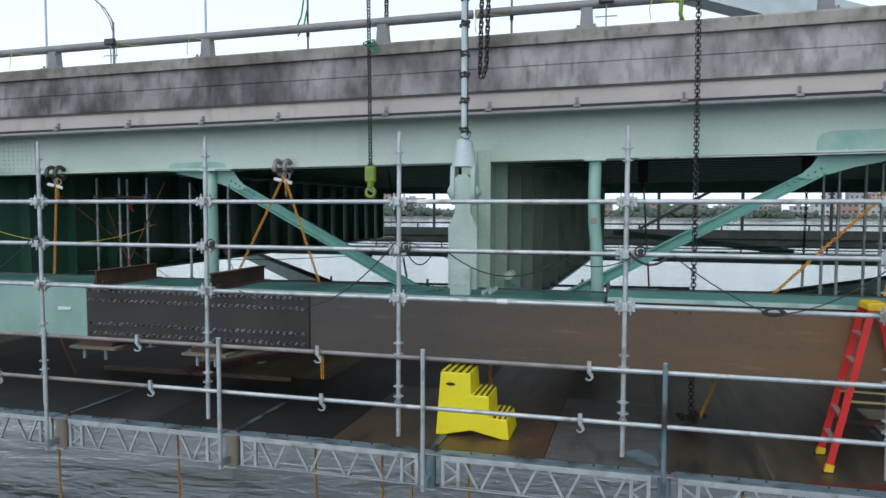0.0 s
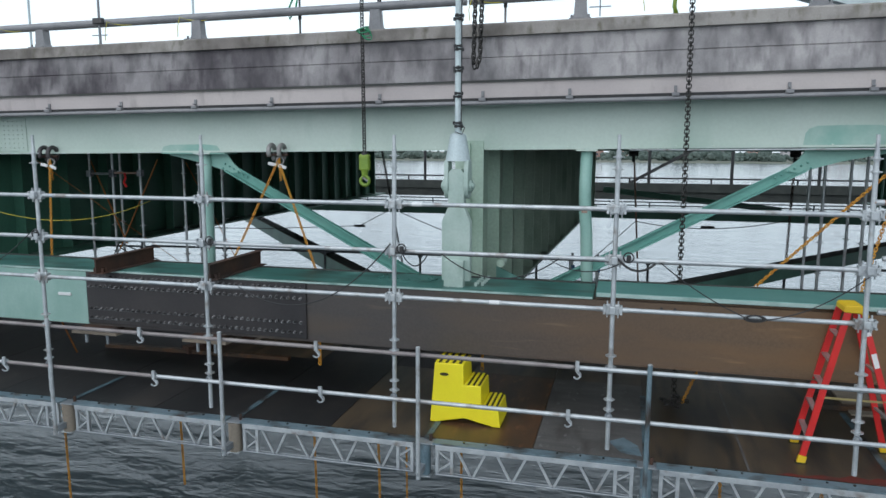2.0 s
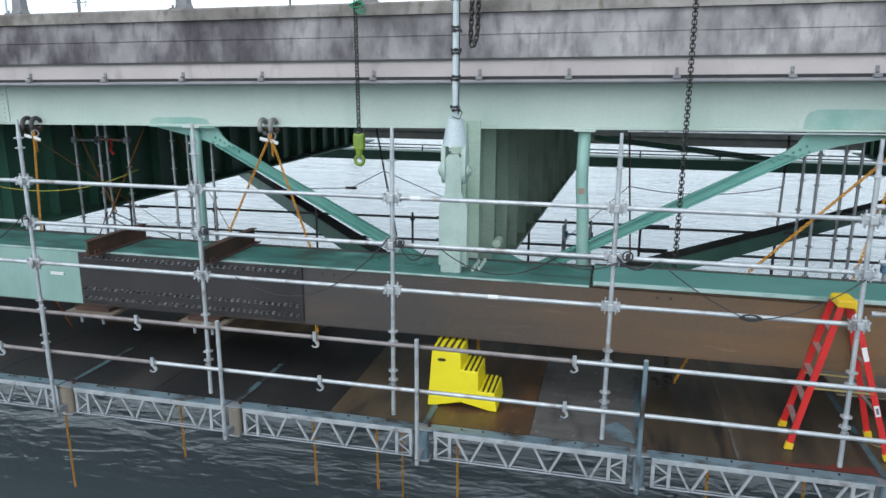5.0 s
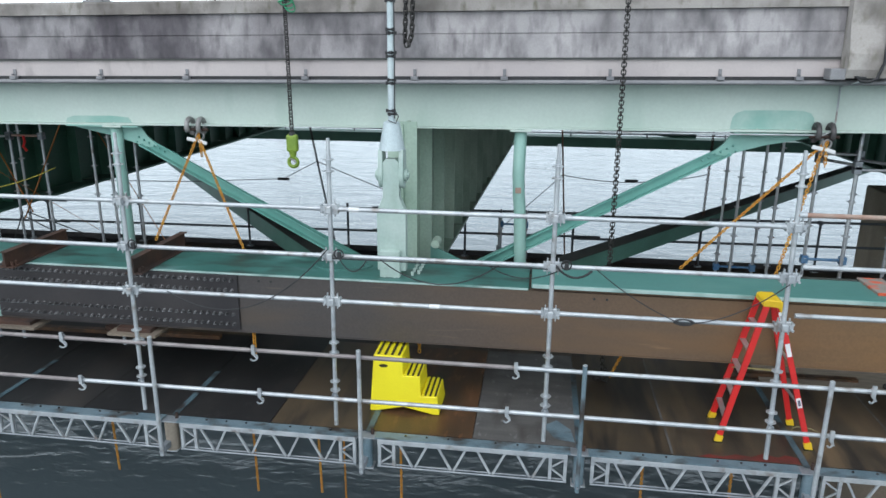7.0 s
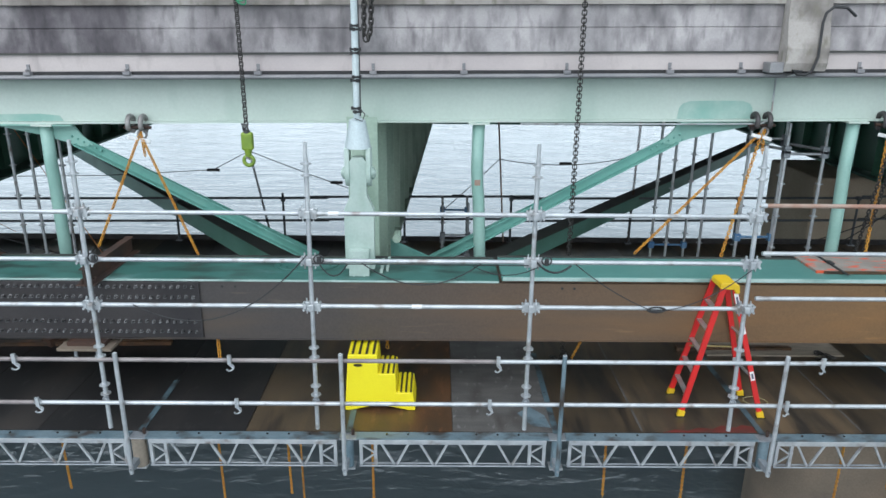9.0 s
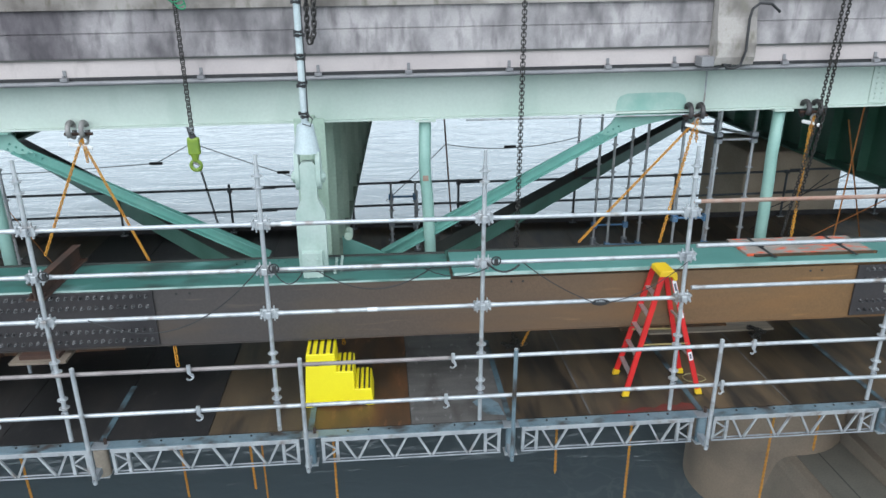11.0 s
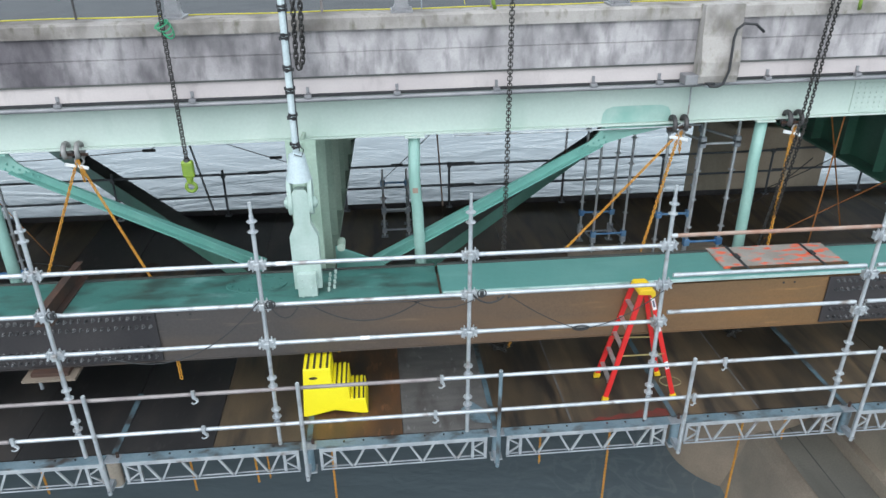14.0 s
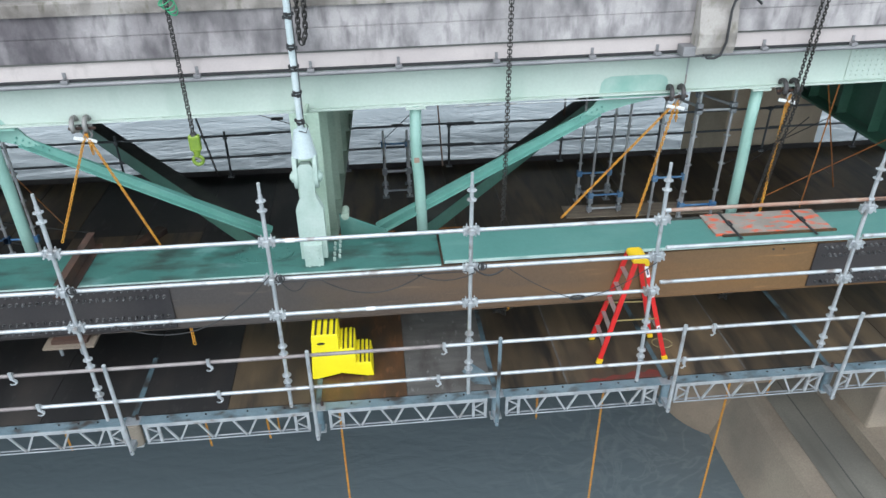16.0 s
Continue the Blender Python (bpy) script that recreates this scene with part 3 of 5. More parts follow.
near = chord(8.36, 9.06, 0.80, 1.59, "bottom_chord", "rust-brown weathering steel bottom chord with teal top flange", M["steel"])
for x0, x1, y0, y1, z0, z1, key in ((-34, -0.19, 8.37, 9.20, 1.562, 1.598, "flange_worn"), (-0.16, 34, 8.355, 9.09, 1.60, 1.658, "flange")):
    fl = part("top_flange", box(B(), x0, x1, y0, y1, z0, z1, 0.006), M[key], near, "worn teal painted top flange" if x0 < -1 else "teal painted top flange")
    part("flange_edge", box(B(), x0 + 0.01, x1 - 0.01, y0 - 0.005, y0 + 0.003, z0 + 0.004, z1 - 0.008, 0.002), M["lit_rim"], fl, "scuffed flange edge, paled for the light on its bevel")
    part("back_bar", box(B(), x0, x1, y1 + 0.003, y1 + 0.055, z0 - 0.05, z1 + 0.012, 0.004), M["brace_dark"], near, "dark bar along the back of the flange")
part("flange_packing", box(B(), -0.16, 34, 8.42, 9.0, 1.561, 1.599), M["steel"], near)
bm = B()
box(bm, -34, 34, 8.362, 9.08, 0.788, 0.80)
part("bottom_flange", bm, M["steel"], near)
bm = B()
box(bm, -34, -7.30, 8.355, 8.379, 0.80, 1.560)
part("painted_plate", bm, M["plate_green"], near, "dull green painted side plate")
bm = B()
for x in (-3.60, -3.44, 0.59, 0.74, 4.62, 4.78):
    tube(bm, (x, 8.3735, 1.497), (x, 8.39, 1.497), 0.016, seg=10)
part("bolt_hole", bm, M["black"], near)
bm = B()
prism(bm, [(-2.65 + 0.41 * math.cos(a), 8.90 + 0.25 * math.sin(a)) for a in (2 * math.pi * k / 32 for k in range(32))], "z", 1.5985, 1.618)
cover = part("cover_plate", bm, M["flange_worn"], near, "oval teal hand-hole cover")
COVER_BOLT = mesh_of("bolt", tube(B(), (0, 0, 0), (0, 0, 0.02), 0.012, seg=6), M["flange_worn"])
for k in range(14):
    share("bolt", COVER_BOLT, cover, pose(-2.65 + 0.35 * math.cos(k * math.pi / 7), 8.90 + 0.195 * math.sin(k * math.pi / 7), 1.617))

BOLT = B()
tube(BOLT, (0, 0.002, 0), (0, -0.006, 0), 0.025, seg=10)
tube(BOLT, (0, -0.006, 0), (0, -0.032, 0), 0.019, seg=6)
tube(BOLT, (0, -0.032, 0), (0, -0.056, 0), 0.011, seg=6)
BOLT = mesh_of("bolt", BOLT, M["bolt"])
for x0, x1, first in ((-7.295, -3.88, -7.23), (5.28, 8.8, 5.40)):
    bm = B()
    box(bm, x0, x1, 8.352, 8.379, 0.82, 1.560, 0.004)
    sp = part("splice_plate", bm, M["splice"], near, "dark grey bolted splice plate")
    n_b = 39
    for z in (1.50, 1.365, 1.04, 0.905):
        for i in range(n_b):
            share("bolt", BOLT, sp, pose(first + i * 0.0862, 8.352, z + 0.004 * math.sin(i * 2.1)))

far = chord(30.1, 31.0, 0.45, 0.85, "bottom_chord", "shade-darkened green bottom chord on the far side", M["shaded_green"])
bm = B()
box(bm, -34, 34, 30.05, 31.05, 0.82, 0.86)
part("top_flange", bm, M["shaded_green"], far)
for z in (0.98, 1.12):
    part("rail", tube(B(), (-34, 30.5, z), (34, 30.5, z), 0.025, seg=8), M["dark_tube"], far)
for i in range(22):
    part("rail_post", tube(B(), (-33 + i * 3.1, 30.5, 0.855), (-33 + i * 3.1, 30.5, 1.14), 0.03, seg=8), M["dark_tube"], far)
far_brace = thing("far_brace", "shade-darkened green flat brace on the far side", "bridge brace", kind="structure")
part("web", beam(B(), (-0.8, 30.8, 1.60), (6.2, 30.8, 0.88), 0.03, 0.24), M["shaded_green"], far_brace)

# ---- floor beams ----
def floor_beam(x, web, label, gap, turn=0.0, half=0.24, bottom=1.28, reach=0.26):
    f = thing("floor_beam", label, "bridge beam", pose(x, 9.45, 0, 0, 0, turn) @ pose(-x, -9.45, 0), kind="structure", group="floor beams")
    bm = B()
    box(bm, x - 0.02, x + 0.02, 9.45, 30.0, bottom + 0.06, 3.40)
    part("web", bm, web, f)
    bm = B()
    box(bm, x - half - 0.12, x + half + reach, 9.47, 30.0, bottom, bottom + 0.05)
    part("bottom_flange", bm, web, f)
    st = mesh_of("stiffener", box(B(), -half, half, -0.012, 0.012, 0, 3.375 - bottom), web)
    y = 9.5
    while y < 29.9:
        share("stiffener", st, f, pose(x, y, bottom + 0.055))
        y += gap
    return f


floor_beam(-1.95, M["floor_green"], "green plate floor beam with vertical stiffeners", 1.08, -2.0, 0.20, 0.95, 0.02)
floor_beam(-10.75, M["shaded_green"], "shade-darkened green plate floor beam with vertical stiffeners", 1.1)
floor_beam(9.2, M["shaded_green"], "shade-darkened green plate floor beam with vertical stiffeners", 1.1)
fb = thing("joint_plate", "teal gusset with a round pin boss on the floor beam", "gusset", kind="structure")
part("gusset", prism(B(), [(-1.62, 1.25), (-0.85, 1.25), (-0.95, 1.35), (-1.62, 1.66)], "y", 9.86, 9.89), M["teal"], fb)
part("pin_boss", tube(B(), (-1.52, 9.62, 1.74), (-1.52, 9.86, 1.74), 0.06, seg=16), M["floor_green"], fb, smooth=True)

# lateral box braces run off level below the floor beams
def lateral(p, q, deep):
    b = thing("lateral_brace", "dark green lateral brace with a darker top", "bridge brace", kind="structure")
    p, q = Vector(p), Vector(q)
    part("box", beam(B(), p, q, 0.28, deep), M["brace_green"], b)
    top = Vector((0, 0, deep / 2 + 0.009))
    part("top_plate", beam(B(), p + top, q + top, 0.30, 0.016), M["brace_dark"], b, "dark top plate")


lateral((-1.06, 9.6, 0.95), (14.95, 30.0, 0.95), 0.27)
lateral((-2.05, 9.6, 0.68), (-18.35, 30.0, 0.68), 0.34)

# ---- upper girder, slab and parapet ----
gird = thing("top_girder", "pale green painted steel girder under the roadway", "bridge girder", TILTED, kind="structure")
bm = B()
box(bm, -34, 34, 9.95, 9.98, 3.34, 4.03)
part("web", bm, M["pale_green"], gird)
bm = B()
box(bm, -34, 34, 9.88, 10.28, 3.325, 3.352)
part("bottom_flange", bm, M["pale_green"], gird)
bm = B()
prism(bm, [(2.34, 3.354), (2.36, 3.50), (2.40, 3.56), (2.50, 3.595), (2.8, 3.60), (3.22, 3.595), (3.32, 3.56), (3.36, 3.50), (3.38, 3.354)], "y", 9.945, 9.9485)
part("paint_patch", bm, M["sprayed_teal"], gird, "fresh teal touch-up paint patch")
bm = B()
prism(bm, [(-7.05, 3.354), (-7.02, 3.42), (-6.9, 3.45), (-6.3, 3.455), (-6.05, 3.43), (-6.0, 3.354)], "y", 9.945, 9.9485)
part("paint_patch", bm, M["sprayed_teal"], gird, "fresh teal touch-up paint patch")
RIVET = B()
bmesh.ops.create_uvsphere(RIVET, u_segments=8, v_segments=4, radius=0.014)
RIVET = mesh_of("rivet", RIVET, M["pale_green"], True)
for x0, x1 in ((-10.65, -9.65), (6.1, 7.1)):
    bm = B()
    box(bm, x0, x1, 9.935, 9.949, 3.37, 3.93, 0.003)
    sp = part("splice_plate", bm, M["pale_green"], gird)
    for i in range(10):
        for j in range(7):
            share("rivet", RIVET, sp, pose(x0 + 0.08 + i * 0.093, 9.934, 3.43 + j * 0.073))
for i in range(24):
    share("rivet", RIVET, gird, pose(-7.2 + i * 0.47, 9.90, 3.356))
far_g = thing("top_girder", "shade-darkened green girder on the far side", "bridge girder", kind="structure")
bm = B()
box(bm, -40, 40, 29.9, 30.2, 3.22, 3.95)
part("web", bm, M["shaded_green"], far_g)

slab = thing("road_slab", "concrete bridge deck slab with dark steel stringers below", "bridge deck", TILTED, kind="structure")
bm = B()
box(bm, -34, 34, 9.72, 30.6, 4.03, 4.25)
part("slab", bm, M["soffit"], slab)
bm = B()
box(bm, -34, 34, 10.25, 30.4, 4.25, 4.42)
part("road_surface", bm, M["asphalt"], slab, "dark grey asphalt roadway")
bm = B()
box(bm, -34, 34, 10.85, 10.95, 4.42, 4.424)
part("edge_line", bm, M["marking"], slab)
y = 10.9
while y < 29.8:
    bm = B()
    box(bm, -34, 34, y - 0.012, y + 0.012, 3.62, 4.02)
    box(bm, -34, 34, y - 0.09, y + 0.09, 3.60, 3.625)
    part("stringer", bm, M["shaded_green"], slab)
    y += 0.95

para = thing("parapet", "weathered concrete parapet with black water stains", "parapet", TILTED, kind="structure")
bm = B()
prism(bm, [(9.64, 4.03), (9.64, 4.245), (9.72, 4.27), (9.72, 4.03)], "x", -34, 34)
part("ledge", bm, M["ledge"], para, "pale pinkish concrete ledge")
bm = B()
prism(bm, [(9.60, 4.262), (9.60, 4.28), (9.615, 4.545), (9.625, 4.55), (9.625, 4.56), (9.613, 4.565), (9.63, 4.83), (10.05, 4.83), (10.05, 4.262)], "x", -34, 34)
part("wall", bm, M["concrete"], para)
bm = B()
prism(bm, [(9.575, 4.835), (9.585, 4.98), (9.62, 5.005), (10.1, 5.005), (10.1, 4.835)], "x", -34, 34)
part("coping", bm, M["coping"], para)
# dark strip draws the shadow under the wall's lip, with drip grime
part("drip_groove", box(B(), -34, 34, 9.612, 9.70, 4.236, 4.2615), M["soffit"], para, "dark strip for the lip shadow and grime under the wall")
# pilaster with its drain box
bm = B()
prism(bm, [(9.60, 4.02), (9.40, 4.02), (9.36, 4.12), (9.36, 4.3), (9.44, 4.62), (9.46, 5.02), (9.60, 5.02)], "x", 3.45, 3.98)
pil = part("pilaster", bm, M["coping"], para, "pale concrete pilaster")
bm = B()
box(bm, 3.28, 3.46, 9.40, 9.62, 4.0, 4.13, 0.01)
part("bracket", bm, M["rail_grey"], pil)
bm = B()
snake(bm, [(3.66, 9.35, 4.02)] + [(3.56 + 0.13 * math.cos(a) + 0.1, 9.33, 4.05 + 0.07 * math.sin(a)) for a in (3.4, 4.2, 5.0, 5.8)] + [(3.83, 9.33, 4.2), (3.84, 9.36, 4.6), (3.87, 9.37, 4.72), (3.95, 9.36, 4.79), (4.1, 9.34, 4.78), (4.22, 9.33, 4.68)], 0.018, 8)
part("conduit", bm, M["black"], pil, "black flexible cable bent off the pilaster", smooth=True)
bm = B()
snake(bm, [(3.60, 9.36, 3.98), (3.60, 9.9, 3.9), (3.59, 9.86, 3.5), (3.57, 9.84, 3.36), (3.45, 9.83, 3.30), (2.3, 9.83, 3.30), (0.2, 9.84, 3.31)], 0.012, 6)
part("conduit", bm, M["galv"], pil, "thin grey conduit running along the girder edge", smooth=True)

pipe = thing("conduit_pipe", "long grey conduit clipped under the parapet ledge", "pipe", TILTED)
bm = B()
tube(bm, (-34, 9.60, 3.957), (34, 9.60, 3.957), 0.030, seg=12)
part("pipe", bm, M["rail_grey"], pipe, smooth=True)
# added black strip stands for the shade in the gap between ledge and pipe
bm = B()
box(bm, -34, 34, 9.634, 9.74, 3.985, 4.028)
part("drip_strip", bm, M["black"], pipe)
CLIP = B()
box(CLIP, -0.02, 0.02, 9.622, 9.64, 4.0, 4.12)
box(CLIP, -0.045, 0.045, 9.56, 9.633, 3.985, 4.03, 0.006)
tube(CLIP, (0, 9.56, 4.05), (0, 9.645, 4.05), 0.012, seg=6)
CLIP = mesh_of("clip", CLIP, M["rail_grey"])
for x in (-12.2, -10.4, -8.85, -7.5, -6.18, -4.91, -3.23, -1.75, -0.58, 0.75, 2.08, 3.0, 4.54, 5.85, 7.2, 8.6):
    share("clip", CLIP, pipe, pose(x, 0, 0))

rail = thing("bridge_rail", "dull grey metal tube rail on cast posts", "railing", TILTED)
for x0, x1 in ((-34, -2.02), (-1.98, 34)):
    bm = B()
    tube(bm, (x0, 9.86, 5.36), (x1, 9.86, 5.36), 0.062, seg=16)
    part("rail_tube", bm, M["rail_grey"], rail, smooth=True)
POST = B()
prism(POST, [(9.70, 5.0), (9.72, 5.03), (9.80, 5.05), (9.82, 5.33), (9.90, 5.33), (9.95, 5.05), (10.02, 5.03), (10.02, 5.0)], "x", -0.075, 0.075)
prism(POST, [(-0.13, 5.0), (-0.085, 5.10), (-0.07, 5.31), (0.07, 5.31), (0.085, 5.10), (0.13, 5.0)], "y", 9.79, 9.93)
box(POST, -0.14, 0.14, 9.68, 10.04, 5.002, 5.03)
for sx in (-0.11, 0.11):
    tube(POST, (sx, 9.74, 5.03), (sx, 9.74, 5.075), 0.018, seg=6)
POST = mesh_of("post", POST, M["rail_grey"])
for i in range(-9, 10):
    share("post", POST, rail, pose(-0.47 + i * 2.87, 0, 0))

bm = B()
pts = []
for i in range(70):
    x = -13 + i * 0.27
    pts.append((x, 10.0 + 0.03 * math.sin(i * 0.9), 5.014 + SLOPE * x))
snake(bm, pts, 0.009, 5)
single("safety_line", bm, M["cord"], "thin yellow cord lying along the back of the coping", "cord", smooth=True)
for x in (-9.15, -7.05, -5.75, -1.2, 1.1):
    bm = B()
    snake(bm, sag((x, 9.86, 5.425 + SLOPE * x), (x - 0.80, 9.80, 5.36 + SLOPE * x), 0.09, 12) + [(x - 0.84, 9.79, 5.22 + SLOPE * x), (x - 0.82, 9.76, 5.07 + SLOPE * x)], 0.006, 5)
    single("rail_cord", bm, M["cord"], "loose yellow cord tied to the rail", "cord", group="rail cords", smooth=True)


def rail_lamp(x):
    l = thing("work_light", "small black work light clamped to the rail", "lamp", pose(x, 9.82, 5.36 + SLOPE * x), group="rail lights")
    part("housing", box(B(), -0.095, 0.095, -0.12, -0.07, -0.035, 0.06, 0.01), M["black"], l)
    part("lens", box(B(), -0.075, 0.075, -0.126, -0.121, -0.02, 0.045), M["clamp_black"], l)
    part("stem", tube(B(), (0, -0.08, -0.32), (0, -0.08, 0.0), 0.01, seg=6), M["galv_dark"], l)
    part("crossbar", tube(B(), (-0.14, -0.08, -0.2), (0.14, -0.08, -0.2), 0.008, seg=6), M["galv_dark"], l)


rail_lamp(-7.95)
rail_lamp(-0.28)
rail_lamp(5.6)

# far suspender cables, lamp column and arch rib above the road
for x in (-18.5, -12.58):
    bm = B()
    tube(bm, (x, 19.35, 2.0), (x, 19.35, 24), 0.035, seg=8)
    single("suspender_cable", bm, M["cable"], "thin vertical suspender cable rising past the rail", "cable", group="suspender cables", smooth=True)
lamp = thing("street_lamp", "slim grey street lamp column with a curved arm", "street lamp", pose(-14.45, 17.6, 4.3))
part("column", tube(B(), (0, 0, 0), (0, 0, 3.65), 0.05, 0.03, 10), M["rail_grey"], lamp, smooth=True)
part("arm", snake(B(), [(0, 0, 3.5), (-0.05, 0, 3.72), (-0.28, 0, 4.05), (-0.6, 0, 4.31), (-1.2, 0, 4.6)], 0.022), M["rail_grey"], lamp, smooth=True)
part("bracket", snake(B(), [(0, 0, 3.3), (-0.12, 0, 3.7), (-0.4, 0, 4.12)], 0.014), M["rail_grey"], lamp, smooth=True)
arch = thing("arch_rib", "pale grey-green arch rib coming down to the deck", "bridge arch", kind="structure")
part("rib", beam(B(), (-4.0, 19.4, 10.05), (13.0, 19.4, 4.4), 0.9, 0.75), M["cable"], arch)
arch2 = thing("arch_rib", "teal green arch rib rising beside the parapet", "bridge arch", kind="structure")
part("rib", beam(B(), (9.6, 11.2, 4.2), (3.4, 11.2, 9.2), 0.5, 0.5), M["teal"], arch2)

for x, top in ((-4.63, 9.5), (-1.56, 6.1), (0.655, 5.6)):
    pole = thing("tie_pole", "thin dark steel pole standing behind the coping", "pole", pose(x, 9.95, 5.0 + SLOPE * x), group="tie poles")
    part("shaft", tube(B(), (0, 0, 0), (0, 0, top - 5.0), 0.016, seg=8), M["brown_tube"] if top < 7 else M["clamp_black"], pole, smooth=True)
    part("coupler", tube(B(), (0, 0, 0.26), (0, 0, 0.33), 0.026, seg=8), M["clamp_black"], pole, smooth=True)
bm = B()
snake(bm, [(-4.66, 9.93, 5.9), (-4.72, 9.92, 5.5), (-4.80, 9.90, 5.32), (-4.76, 9.88, 5.2), (-4.68, 9.92, 5.36), (-4.63, 9.93, 5.6)], 0.014, 6)
single("tie_rope", bm, M["green_rope"], "green rope tied round a thin pole", "rope", smooth=True)

# ---- truss members of the near side ----
def diagonal(p, q, g0, g1, label):
    d = thing("truss_diagonal", label, "bridge brace", kind="structure", group="truss diagonals")
    p, q = Vector(p), Vector(q)
    n = Vector((-(q - p).z, 0, (q - p).x)).normalized()
    if n.z < 0:
        n = -n
    bm = beam(B(), p + n * 0.04, q - (q - p).normalized() * 0.05 + n * 0.04, 0.16, 0.02, n)
    for v in bm.verts:
        if (v.co - q).length < 0.4:
            v.co.y = 9.985 + (v.co.y - 10.0) * 0.1
    part("flange", bm, M["teal"], d)
    part("web", beam(B(), p - n * 0.02, q - n * 0.02, 0.02, 0.11, n), M["teal"], d)
    part("flange", beam(B(), p - n * 0.085, q - (q - p).normalized() * 0.12 - n * 0.085, 0.20, 0.018, n), M["teal"], d)
    s = 1 if g1 > g0 else -1
    z0 = 3.32 + SLOPE * g0
    bm = B()
    prism(bm, [(g0, z0), (g1, z0 + SLOPE * (g1 - g0)), (g1 - s * 0.06, z0 - 0.05), (g0 + s * 0.40, z0 - 0.17), (g0 + s * 0.10, z0 - 0.26), (g0 - s * 0.06, z0 - 0.32), (g0 - s * 0.26, z0 - 0.30), (g0 - s * 0.10, z0 - 0.15)], "y", 9.97, 10.0)
    g = part("gusset", bm, M["fresh_teal"], d, "pale teal gusset plate")
    bl = B()
    bmesh.ops.create_uvsphere(bl, u_segments=8, v_segments=4, radius=0.018)
    bl = mesh_of("bolt", bl, M["teal"], True)
    dn = (q - p).normalized()
    for i in range(6):
        for o in (-0.08, 0.0):
            c = q - dn * (0.05 + i * 0.085) + n * o
            share("bolt", bl, g, pose(c.x, 9.965, c.z))
    bm = B()
    box(bm, min(g0, g1) - 0.02, max(g0, g1) + 0.05, 9.84, 10.2, z0 - 0.022, z0 - 0.002)
    part("gusset_flange", bm, M["fresh_teal"], d)


diagonal((-1.05, 10.0, 1.31), (2.42, 10.0, 3.19), 2.36, 3.42, "teal steel diagonal bolted to a pale gusset")
diagonal((-2.70, 10.0, 1.345), (-6.02, 10.0, 3.095), -5.95, -7.0, "teal steel diagonal bolted to a pale gusset")
for x, k in ((-0.40, 0.06), (-6.30, 0.0), (4.74, 0.02)):
    bm = B()
    z1 = 3.33 + SLOPE * x
    snake(bm, [(x, 9.95, z1), (x - 0.01, 9.95, 2.7), (x, 9.95, 2.45), (x + k * 0.4, 9.95, 2.2), (x + k, 9.95, 1.3), (x + k, 9.95, 0.8)], 0.085, 16)
    t = single("strut_post", bm, M["post_green"], "mid green round steel post under the girder", "post", group="round posts", smooth=True)
    part("flange_plate", box(B(), x - 0.14, x + 0.14, 9.82, 10.08, z1 - 0.03, z1 - 0.004), M["pale_green"], t)
    if x == -0.40:
        part("rust_spot", box(B(), x - 0.045, x + 0.035, 9.862, 9.872, 2.45, 2.53, 0.003), M["rust_tube"], t, "rusty bracket stub")

# ---- suspender with its socket ----
sus = thing("suspender", "pale grey-green suspender with cast socket and plate", "bridge hanger")
X = -1.92
bm = B()
prism(bm, [(X - 0.18, 1.66), (X + 0.18, 1.66), (X + 0.18, 2.42), (X + 0.10, 2.60), (X + 0.10, 3.02), (X + 0.06, 3.07), (X - 0.06, 3.07), (X - 0.10, 3.02), (X - 0.10, 2.60), (X - 0.18, 2.42)], "y", 8.60, 8.72)
part("eye_plate", bm, M["grey_green"], sus)
bm = B()
box(bm, X - 0.13, X + 0.12, 8.50, 8.60, 1.50, 1.93, 0.006)
part("foot_plate", bm, M["grey_green"], sus)
FB = mesh_of("bolt", tube(B(), (0, 0, 0), (0, -0.02, 0), 0.014, seg=6), M["grey_green"])
for i in range(3):
    for j in range(2):
        share("bolt", FB, sus, pose(X - 0.07 + j * 0.13, 8.50, 1.60 + i * 0.12))
bm = B()
tube(bm, (X, 8.70, 3.17), (X, 8.70, 3.50), 0.16, 0.098, 24)
tube(bm, (X, 8.70, 3.50), (X, 8.70, 3.52), 0.10, 0.06, 24)
part("socket", bm, M["cable"], sus, "pale cast cone socket", smooth=True)
for s in (-1, 1):
    bm = B()
    prism(bm, [(8.70 + 0.13 * math.cos(a), 2.86 + 0.16 * math.sin(a)) for a in (math.pi + math.pi * k / 10 for k in range(11))] + [(8.81, 3.08), (8.79, 3.18), (8.61, 3.18), (8.59, 3.08)], "x", X + s * 0.128 - 0.028, X + s * 0.128 + 0.028)
    bmesh.ops.bevel(bm, geom=[e for e in bm.edges], offset=0.008, segments=2, affect="EDGES", profile=0.5)
    part("clevis_cheek", bm, M["grey_green"], sus)
bm = B()
tube(bm, (X - 0.19, 8.70, 2.86), (X + 0.19, 8.70, 2.86), 0.075, seg=18)
tube(bm, (X - 0.21, 8.70, 2.86), (X + 0.21, 8.70, 2.86), 0.04, seg=12)
part("pin", bm, M["grey_green"], sus, smooth=True)
bm = B()
tube(bm, (X, 8.70, 3.51), (X, 8.70, 16.0), 0.043, seg=14)
part("cable", bm, M["cable"], sus, smooth=True)
BAND = B()
tube(BAND, (0, 0, -0.012), (0, 0, 0.012), 0.052, seg=12)
for a in (0.6, 2.4, 4.4):
    box(BAND, 0.05 * math.cos(a) - 0.014, 0.05 * math.cos(a) + 0.014, 0.05 * math.sin(a) - 0.014, 0.05 * math.sin(a) + 0.014, -0.02, 0.02)
BAND = mesh_of("band", BAND, M["black"])
